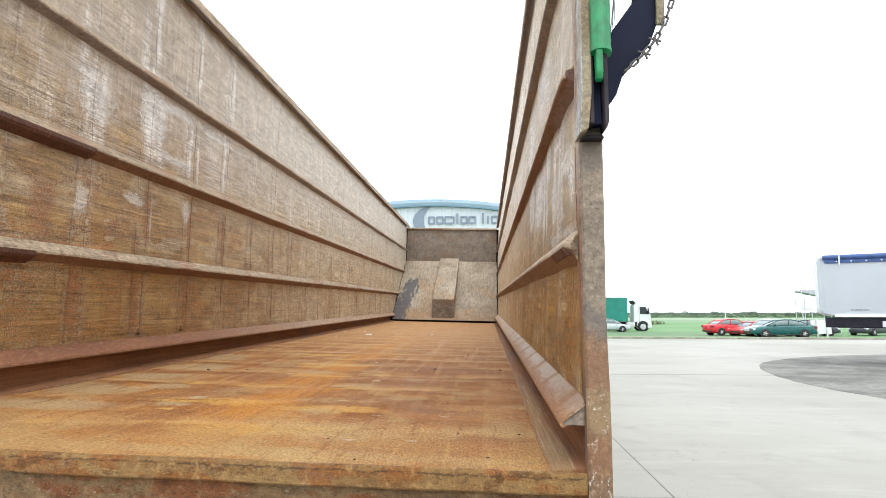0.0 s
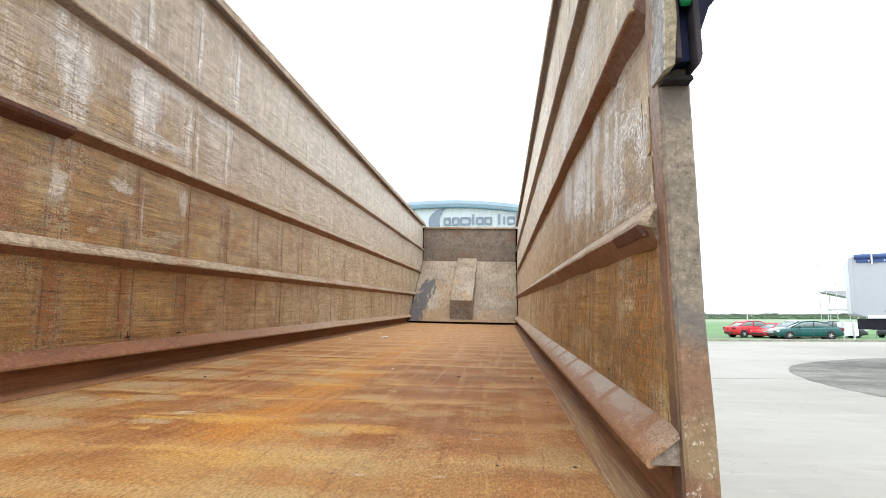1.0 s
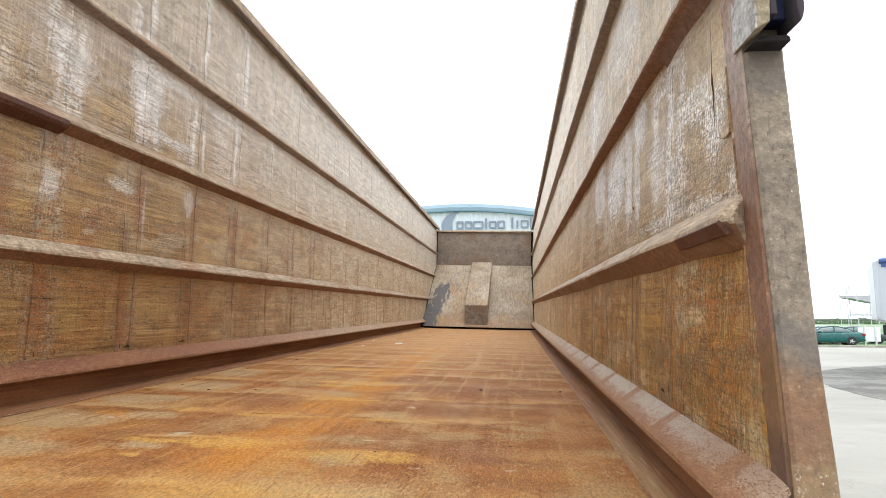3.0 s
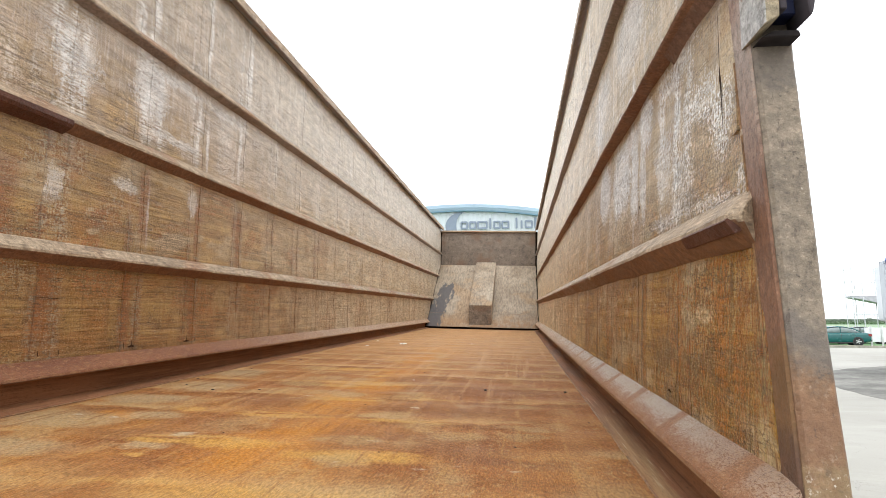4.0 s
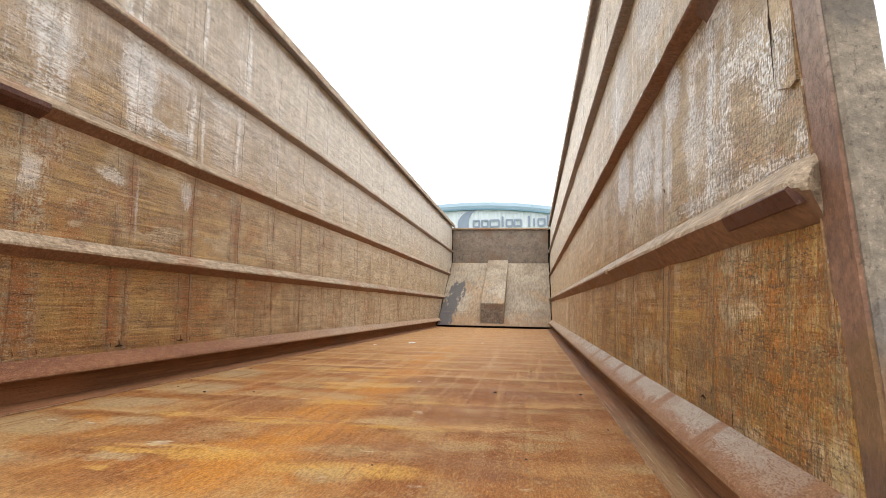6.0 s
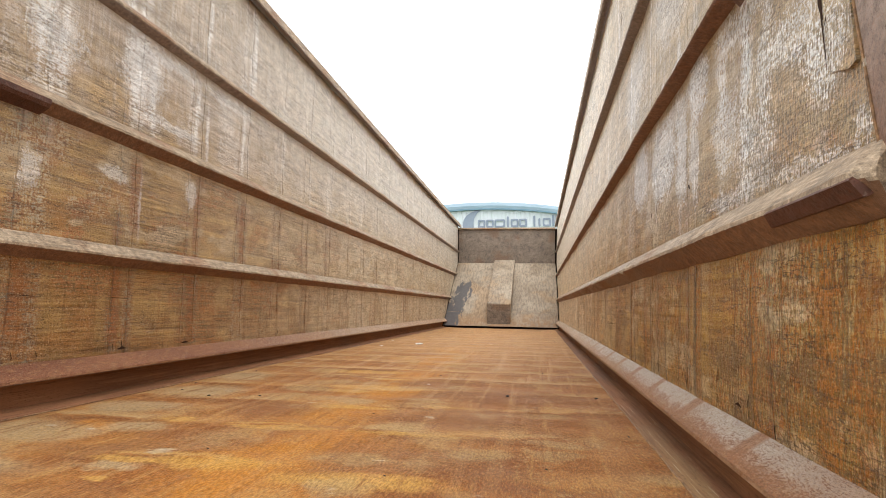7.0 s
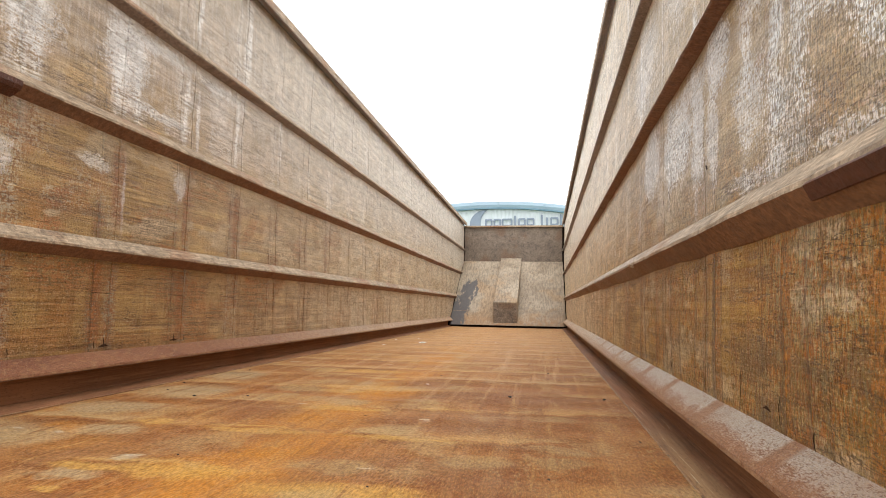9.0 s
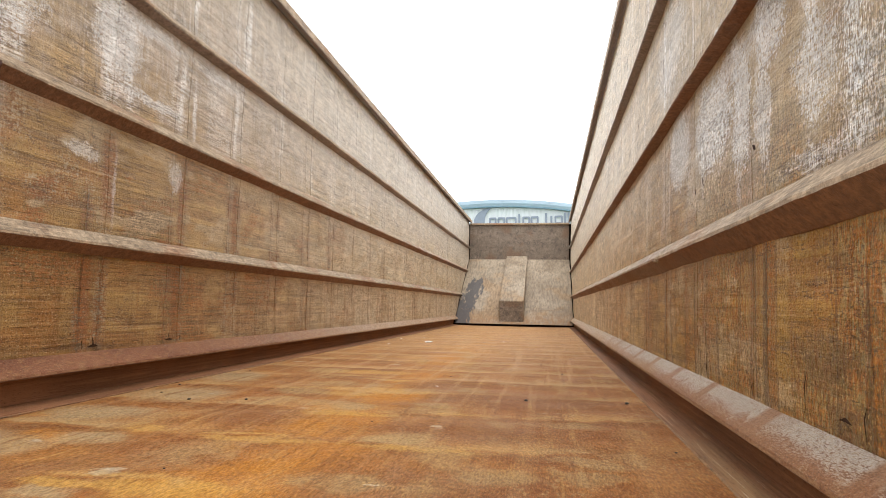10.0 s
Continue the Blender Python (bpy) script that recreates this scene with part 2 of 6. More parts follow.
        c = n.mix(n.mul(spot, 0.85), c, rust)
    if ochre:
        lens = n.mul(n.ramp(n.noise(1, (2, 2.6, 5.0), detail=6, rough=0.62, offset=(8, 2, 5)), n.ramp(y, 0.5, 1.6, 0.43, 0.485), n.ramp(y, 0.5, 1.6, 0.50, 0.545)), n.ramp(z, 0.58, 0.68), n.ramp(z, 1.15, 1.0), n.ramp(y, 3.5, 1.5), n.ramp(ticks, 0.62, 0.46, 0.35, 1.0))
        c = n.mix(n.mul(lens, 0.9), c, n.mix(n.ramp(mid, 0.42, 0.58), (0.29, 0.168, 0.058), (0.38, 0.28, 0.152)))
        grime = n.mul(n.ramp(y, 1.0, 0.5), n.ramp(n.noise(1, (3, 5, 4), detail=6, rough=0.65, offset=(2, 4, 3)), 0.40, 0.56), n.ramp(z, 0.60, 0.68))
        c = n.mix(n.mul(grime, 0.65), c, n.mix(n.ramp(ticks, 0.44, 0.56), (0.30, 0.245, 0.18), (0.25, 0.15, 0.062)))
    # speckled chalk patches, with painted sky glints, and smooth bare lenses, each with its centre and half widths
    sy = n.math("ADD", y, n.mul(n.math("SUBTRACT", n.noise(1, (4, 9, 9), detail=6, rough=0.68, offset=(3, 3, 8)), 0.5), 0.16))
    sz = n.math("ADD", z, n.mul(n.math("SUBTRACT", n.noise(1, (4, 8, 8), detail=6, rough=0.68, offset=(9, 1, 4)), 0.5), 0.14))

    def inside_of(cy, cz, ry, rz, rim, core):
        u, v = n.math("DIVIDE", n.math("SUBTRACT", sy, cy), ry), n.math("DIVIDE", n.math("SUBTRACT", sz, cz), rz)
        return n.ramp(n.math("ADD", n.mul(u, u), n.mul(v, v)), rim, core)

    chalk_glint = n.math("ADD", n.mul(ticks, 0.3), n.math("ADD", n.mul(cross, 0.25), n.mul(n.noise(1, (200, 240, 150), detail=4, rough=0.75, offset=(5, 5, 2)), 0.45)))
    for cy, cz, ry, rz in bare:
        c = n.mix(n.mul(inside_of(cy, cz, ry, rz, 1.25, 0.95), 0.75), c, n.mix(n.ramp(mid, 0.40, 0.60), (0.30, 0.195, 0.082), (0.36, 0.275, 0.160)))
    # on the right wall these whites also hold the sky's glossy reflection
    for cy, cz, ry, rz, much in smears:
        f = inside_of(cy, cz, ry, rz, 1.8, 0.2)
        c = n.mix(n.mul(n.ramp(n.math("ADD", chalk_glint, n.mul(f, n.ramp(y, 0.7, 1.3, 0.10, 0.135))), 0.56, 0.625), n.ramp(f, 0.02, 0.25), much), c, chalky)
    # the woven scour marks stand out in value all over
    rough_zone = n.math("ADD", n.math("MAXIMUM", n.mul(pair, gate), where), n.mul(chalk, 0.3), clamp=True)
    amp = n.mul(n.math("MULTIPLY_ADD", rough_zone, 0.85, 0.12 + busy), n.math("MULTIPLY_ADD", up, -0.62, 1.0), n.ramp(y, 2.0, 7.0, 1.0, 0.45))
    c = n.tone(c, weave, 0.43, 0.57, n.math("MULTIPLY_ADD", amp, -0.44, 1.0), n.math("MULTIPLY_ADD", amp, 0.38, 1.0))
    c = n.tone(c, n.noise(1, (8, 7, 26), detail=6, rough=0.7, offset=(5, 2, 6)), 0.36, 0.64, 0.92, 1.26)
    # far glare once more, lightening the plate towards the front
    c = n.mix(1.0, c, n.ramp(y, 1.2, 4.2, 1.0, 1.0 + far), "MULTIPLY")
    # long thin cracks and pits
    crack = n.math("ABSOLUTE", n.math("SUBTRACT", n.noise(1, (3, 1.6, 16), detail=5, rough=0.6, offset=(2, 9, 3), turn=(radians(4), 0, 0)), 0.5))
    c = n.mix(n.mul(n.ramp(crack, 0.009, 0.002), n.ramp(n.noise(1, (2, 1.5, 3), detail=4, offset=(9, 4, 4)), 0.48, 0.56), n.ramp(z, 1.35, 1.1), 0.55), c, (0.095, 0.045, 0.02))
    c = n.mix(n.ramp(n.math("ABSOLUTE", n.math("SUBTRACT", n.noise(1, (3, 0.9, 7), detail=6, rough=0.65, offset=(6, 1, 2)), 0.5)), 0.005, 0.0015, 0, 0.7), c, (0.07, 0.035, 0.018))
    c = n.mix(n.ramp(speck, 0.56, 0.66, 0, 0.75), c, (0.10, 0.052, 0.025))
    c = n.mix(n.ramp(speck, 0.43, 0.34, 0, 0.65), c, tuple(d ** 0.7 * v for d, v in zip(deep, (0.56, 0.43, 0.27))))
    h = n.math("ADD", n.mul(weave, n.math("MULTIPLY_ADD", amp, 1.3, 0.3)), n.math("ADD", n.math("ADD", n.mul(speck, 0.6), n.math("ADD", n.mul(line, gate, 0.9), n.mul(inside, -0.8))), n.math("ADD", n.mul(scuff, 0.4), n.math("ADD", n.mul(lump, 2.2 * lumps), n.mul(coarse, 1.4)))))
    n.put(n.ramp(z, 0.5, 0.85, 0.4 * spec, spec), n.b.inputs["Specular IOR Level"])
    return n.done(c, n.ramp(mid, 0.3, 0.7, *gloss), h, 0.9, 0.007)


def floor_steel():
    """Floor plate scoured orange and red by the loads, paler just past each cross member."""
    n = Nodes("scoured_floor_steel", 0.55, spec=0.18)
    x, y = n.axis("X"), n.axis("Y")
    big = n.noise(1, (1.3, 0.7, 1), detail=5, offset=(3, 1, 0))
    mid = n.noise(1, (3.2, 4.2, 1), detail=7, rough=0.6, distort=0.3)
    scr = n.noise(1, (300, 30, 1), detail=5, rough=0.7, turn=(0, 0, radians(5)))
    scr2 = n.noise(1, (34, 2.2, 1), detail=6, rough=0.65, offset=(5, 0, 0))
    speck = n.noise(1, (330, 60, 1), detail=4, rough=0.75)
    c = n.mix(n.ramp(big, 0.36, 0.64), (0.29, 0.108, 0.027), (0.35, 0.155, 0.042))
    c = n.mix(n.ramp(mid, 0.48, 0.60, 0, 0.68), c, (0.225, 0.080, 0.024))
    c = n.mix(n.ramp(n.noise(1, (2.6, 3.4, 1), detail=7, rough=0.62, offset=(8, 3, 1)), 0.50, 0.60, 0, 0.5), c, (0.235, 0.10, 0.037))
    wob = n.math("ADD", n.mul(n.math("SUBTRACT", n.noise(1, (1.3, 0.8, 1), detail=3), 0.5), 0.30), n.mul(n.math("SUBTRACT", n.noise(1, (9, 5, 1), detail=5, rough=0.65), 0.5), 0.14))
    step = n.math("FRACT", n.math("DIVIDE", n.math("SUBTRACT", n.math("ADD", y, wob), 1.40 - 0.47 * 6), 0.47))
    past = n.mul(n.ramp(step, 0.42, 0.02), n.ramp(step, 0.0, 0.09))
    gate = n.ramp(n.noise(1, (3.0, 2.6, 1), detail=6, rough=0.6, offset=(5, 5, 5)), 0.42, 0.58)
    c = n.mix(n.mul(past, n.math("MAXIMUM", gate, n.ramp(y, 3.0, 7.0, 0, 0.7)), 0.85), c, n.mix(n.ramp(mid, 0.42, 0.58), (0.48, 0.28, 0.10), (0.46, 0.335, 0.18)))
    c = n.mix(n.mul(n.ramp(step, 0.7, 0.97), n.ramp(step, 1.0, 0.98), gate, 0.5), c, (0.15, 0.052, 0.022))
    off = n.math("ADD", x, n.math("MULTIPLY_ADD", n.noise(1, (0.5, 0.9, 1), detail=4), 0.9, -0.42))
    along = n.ramp(n.math("ABSOLUTE", off), 0.30, 0.02)
    c = n.mix(n.mul(along, n.ramp(mid, 0.38, 0.58), n.ramp(y, 11.0, 2.0), 0.7), c, (0.52, 0.225, 0.03))
    crest = n.mul(n.ramp(step, 0.16, 0.05), n.ramp(step, 0.0, 0.09), n.ramp(n.math("ABSOLUTE", off), 0.75, 0.3), n.ramp(n.noise(1, (2.2, 1.3, 1), detail=5, offset=(6, 1, 4)), 0.44, 0.56))
    c = n.mix(n.mul(crest, n.ramp(y, 10.0, 4.0), 0.7), c, (0.58, 0.37, 0.115))
    gold = n.mul(n.ramp(n.noise(1, (1.3, 4.2, 1), detail=5, offset=(1, 9, 2)), 0.54, 0.64), n.ramp(n.math("ABSOLUTE", off), 0.6, 0.2), n.ramp(y, 9.0, 2.0), n.ramp(y, 1.8, 2.4))
    c = n.mix(n.mul(gold, 0.5), c, (0.60, 0.40, 0.13))
    dx = n.mul(n.math("SUBTRACT", n.noise(1, (6, 5, 1), detail=7, rough=0.7, offset=(2, 2, 0)), 0.5), 0.30)
    dy = n.mul(n.math("SUBTRACT", n.noise(1, (5, 6, 1), detail=7, rough=0.7, offset=(7, 5, 0)), 0.5), 0.20)
    bx, by = n.math("ADD", x, dx), n.math("ADD", y, dy)

    def stain(c, places, colour, amount, rim=1.9, core=0.3):
        """Soft stains, each with its centre and half widths."""
        for cx, cy, rx, ry in places:
            u = n.math("DIVIDE", n.math("SUBTRACT", bx, cx), rx)
            v = n.math("DIVIDE", n.math("SUBTRACT", by, cy), ry)
            c = n.mix(n.mul(n.ramp(n.math("ADD", n.mul(u, u), n.mul(v, v)), rim, core, 0, amount), n.ramp(scr2, 0.25, 0.6, 0.55, 1.0)), c, colour)
        return c

    # red-brown hollows, orange along the middle, gold crests past each cross member, grey-green bare spots
    c = stain(c, ((-0.32, 1.70, 0.18, 0.13), (0.40, 1.64, 0.24, 0.12), (0.48, 1.06, 0.22, 0.14), (-0.22, 1.18, 0.12, 0.08), (0.62, 0.93, 0.10, 0.10), (0.17, 2.66, 0.18, 0.22),
                  (-0.40, 1.23, 0.14, 0.08), (-0.20, 0.70, 0.14, 0.05), (-0.48, 0.99, 0.10, 0.06), (0.55, 2.3, 0.3, 0.2)), (0.215, 0.082, 0.030), 0.75)
    c = stain(c, ((-0.01, 1.21, 0.10, 0.10), (0.00, 0.95, 0.13, 0.14), (0.03, 0.72, 0.14, 0.10), (0.04, 1.74, 0.09, 0.09), (0.09, 1.32, 0.08, 0.06), (0.01, 2.27, 0.09, 0.14),
                  (0.02, 2.96, 0.09, 0.20), (-0.06, 4.06, 0.12, 0.30), (-0.75, 1.29, 0.07, 0.07), (-0.1, 5.2, 0.12, 0.4)), (0.46, 0.19, 0.028), 0.75, 2.6, 0.0)
    c = stain(c, ((-0.14, 1.385, 0.17, 0.035), (0.32, 1.375, 0.17, 0.032), (-0.13, 0.92, 0.15, 0.05), (0.30, 0.85, 0.17, 0.05), (-0.03, 1.84, 0.15, 0.04), (-0.08, 2.40, 0.20, 0.06),
                  (-0.35, 3.08, 0.22, 0.07), (-0.34, 0.91, 0.08, 0.03), (-0.32, 0.75, 0.04, 0.02), (-0.55, 1.45, 0.06, 0.05), (0.15, 0.45, 0.22, 0.07)), (0.56, 0.335, 0.085), 0.72, 2.4, 0.1)
    c = stain(c, ((-0.40, 2.05, 0.09, 0.09), (-0.21, 2.02, 0.09, 0.06), (-0.05, 1.98, 0.08, 0.06), (0.25, 2.06, 0.07, 0.07), (0.25, 1.50, 0.10, 0.07), (0.24, 1.05, 0.11, 0.06), (0.26, 0.80, 0.07, 0.06),
                  (-0.36, 2.56, 0.14, 0.10), (0.31, 2.52, 0.08, 0.08), (-0.39, 2.31, 0.10, 0.07), (0.76, 1.83, 0.09, 0.06), (0.77, 1.34, 0.08, 0.05), (0.77, 1.21, 0.08, 0.04), (0.56, 1.18, 0.09, 0.06),
                  (0.3, 0.17, 0.8, 0.05), (-0.6, 3.1, 0.1, 0.12), (0.55, 0.45, 0.25, 0.06)), (0.40, 0.30, 0.155), 0.55)
    c = stain(c, ((-0.82, 2.08, 0.16, 0.16), (-0.93, 2.66, 0.13, 0.15), (-0.85, 1.64, 0.17, 0.10), (-0.86, 1.15, 0.19, 0.12), (-0.61, 1.30, 0.10, 0.06), (-0.34, 0.85, 0.07, 0.03), (-0.80, 0.75, 0.25, 0.10)), (0.40, 0.335, 0.215), 0.7, 2.3, 0.2)
    c = stain(c, ((-0.31, 1.01, 0.045, 0.032),), (0.47, 0.42, 0.30), 0.8, 1.2, 0.5)
    c = n.mix(n.mul(n.ramp(y, 0.75, 0.30), n.ramp(mid, 0.40, 0.56, 0.15, 0.75)), c, n.mix(n.ramp(big, 0.4, 0.6), (0.36, 0.205, 0.082), (0.41, 0.285, 0.130)))
    c = n.mix(n.ramp(n.noise(1, (5, 7, 1), detail=5, offset=(4, 7, 0)), 0.66, 0.72, 0, 0.75), c, (0.52, 0.48, 0.40))
    # grazing sky reflection put into the floor colour, paler towards the front
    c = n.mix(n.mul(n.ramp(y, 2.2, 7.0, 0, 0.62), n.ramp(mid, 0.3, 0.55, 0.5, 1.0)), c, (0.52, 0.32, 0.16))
    c = n.mix(n.mul(n.ramp(step, 0.5, 0.05), n.ramp(step, 0.0, 0.12), n.ramp(y, 1.6, 3.6, 0.1, 0.75), n.ramp(n.noise(1, (3.4, 1.6, 1), detail=6, rough=0.65, offset=(1, 6, 2)), 0.42, 0.56, 0.1, 1.0)), c, (0.49, 0.315, 0.165))
    tracks = n.noise(1, (16, 0.35, 1), detail=5, rough=0.6, offset=(2, 6, 0))
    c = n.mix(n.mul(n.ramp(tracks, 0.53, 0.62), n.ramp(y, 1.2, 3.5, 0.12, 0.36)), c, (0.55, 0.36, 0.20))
    cloud = n.noise(1, (3.6, 2.4, 1), detail=6, rough=0.6, offset=(9, 4, 0), turn=(0, 0, radians(20)))
    c = n.mix(n.mul(n.ramp(cloud, 0.53, 0.66), 0.5), c, (0.43, 0.30, 0.15))
    c = n.mix(n.ramp(scr2, 0.54, 0.70, 0, 0.55), c, (0.47, 0.29, 0.11))
    c = n.mix(n.ramp(scr2, 0.46, 0.30, 0, 0.55), c, (0.17, 0.055, 0.02))
    c = n.mix(n.ramp(scr, 0.52, 0.60, 0, 0.35), c, (0.52, 0.31, 0.11))
    c = n.mix(n.ramp(scr, 0.46, 0.36, 0, 0.35), c, (0.16, 0.056, 0.019))
    c = n.mix(n.ramp(speck, 0.58, 0.70, 0, 0.6), c, (0.10, 0.038, 0.015))
    c = n.mix(n.ramp(speck, 0.41, 0.32, 0, 0.6), c, (0.56, 0.38, 0.18))
    grain = n.noise(1, (150, 55, 1), detail=5, rough=0.72, turn=(0, 0, radians(14)), offset=(3, 3, 3))
    flake = n.ramp(n.noise(1, (46, 24, 1), detail=5, rough=0.7, offset=(6, 2, 0)), 0.55, 0.60)
    c = n.mix(n.mul(flake, n.ramp(n.noise(1, (2.2, 2.6, 1), detail=4, offset=(3, 8, 1)), 0.47, 0.58), n.ramp(x, 0.2, 0.6, 0.15, 0.45)), c, (0.47, 0.33, 0.17))
    c = n.tone(c, grain, 0.38, 0.62, 0.74, 1.24)
    c = n.mix(1.0, c, (1.02, 0.96, 0.86), "MULTIPLY")
    return n.done(c, n.ramp(mid, 0.3, 0.7, 0.5, 0.7), n.math("ADD", n.math("ADD", scr, n.mul(grain, 1.2)), n.mul(scr2, 0.6)), 0.8, 0.006)


def frame_steel(name, a, b, rust=(0.20, 0.08, 0.035), scratch=(0.66, 0.60, 0.50), amount=0.25, grey=0.0, drawn=0.0, foot=0.0, blotch=1.0, top=None, bands=(), flakes=None):
    """Thick frame plate: mottled brown, pitted, with chipped bright scratches."""
    n = Nodes(name, 0.55, spec=0.3)
    big = n.noise(3.2, detail=7, rough=0.62)
    mid = n.noise(17 if blotch > 0.5 else 11, detail=8, rough=0.78, offset=(2, 7, 1))
    fine = n.noise(110, detail=5, rough=0.72)
    chip = n.noise(1, (26, 52, 20), detail=6, rough=0.72, turn=(0.6, 0.3, 0.5), offset=(4, 4, 4))
    c = n.mix(n.ramp(big, 0.35, 0.65), a, b)
    c = n.mix(n.ramp(mid, 0.48, 0.62, 0, 0.75 * blotch), c, tuple(0.5 * v for v in a))
    c = n.mix(n.ramp(mid, 0.45, 0.34, 0, 0.6 * blotch), c, tuple(min(1, 1.45 * v) for v in b))
    if top:
        rise = n.math("ADD", n.axis("Z"), n.mul(n.math("SUBTRACT", big, 0.5), 0.6))
        c = n.mix(n.ramp(rise, 0.55, 0.95, 0, 0.85), c, n.mix(n.ramp(mid, 0.4, 0.6), top, tuple(0.75 * v for v in top)))
    c = n.mix(n.ramp(n.noise(1.9, detail=6, offset=(9, 2, 5)), 0.5, 0.62, 0, 0.85), c, rust)
    if grey:
        c = n.mix(n.ramp(n.noise(2.6, detail=6, offset=(1, 6, 8)), 0.50, 0.60, 0, grey), c, (0.14, 0.118, 0.10))
    if foot:
        rise = n.math("ADD", n.axis("Z"), n.mul(n.math("SUBTRACT", n.noise(5, detail=6, rough=0.65, offset=(3, 1, 9)), 0.5), 0.8))
        c = n.mix(n.ramp(rise, foot + 0.04, foot - 0.10, 0, 0.75), c, n.mix(n.ramp(mid, 0.4, 0.6), (0.225, 0.118, 0.055), (0.155, 0.085, 0.042)))
    c = n.mix(n.ramp(fine, 0.55, 0.68, 0, 0.7), c, tuple(0.4 * v for v in a))
    c = n.mix(n.ramp(fine, 0.45, 0.34, 0, 0.4), c, tuple(min(1, 1.7 * v) for v in b))
    if drawn:
        long = n.noise(1, (90, 7, 130), detail=6, rough=0.7)
        c = n.mix(n.ramp(long, 0.52, 0.62, 0, drawn), c, tuple(min(1, 1.35 * v) for v in b))
        c = n.mix(n.ramp(long, 0.47, 0.37, 0, drawn), c, tuple(0.5 * v for v in a))
    c = n.tone(c, n.noise(48, detail=6, rough=0.75, offset=(6, 1, 3)), 0.38, 0.62, 0.78, 1.2)
    for z0, z1, colour, much in bands:
        edge = n.math("ADD", n.axis("Z"), n.mul(n.math("SUBTRACT", n.noise(6, detail=7, rough=0.7, offset=(3, 1, 9)), 0.5), 0.34))
        c = n.mix(n.mul(n.ramp(edge, z0 - 0.03, z0 + 0.03), n.ramp(edge, z1 + 0.03, z1 - 0.03), n.ramp(mid, 0.3, 0.55, 0.6, 1.0), much), c, colour)
    c = n.mix(n.ramp(chip, 0.66, 0.71, 0, min(1, amount * 3)), c, scratch)
    if flakes:
        nick = n.noise(1, (95, 60, 62), detail=6, rough=0.78, turn=(0.2, 0.7, 0.0), offset=(2, 8, 5))
        rise = n.math("ADD", n.axis("Z"), n.mul(n.math("SUBTRACT", big, 0.5), 0.25))
        c = n.mix(n.mul(n.ramp(nick, 0.575, 0.62), n.ramp(rise, flakes + 0.05, flakes - 0.04), n.ramp(n.noise(9, detail=4, offset=(5, 1, 2)), 0.42, 0.56), 0.85), c, scratch)
        c = n.mix(n.mul(n.ramp(n.noise(1, (70, 50, 24), detail=5, rough=0.7, offset=(1, 4, 2)), 0.40, 0.33), n.ramp(mid, 0.4, 0.55), 0.6), c, (0.07, 0.05, 0.038))
    return n.done(c, n.ramp(big, 0.3, 0.7, 0.42, 0.68), n.math("ADD", n.mul(fine, 0.7), n.math("ADD", mid, chip)), 0.8, 0.006)


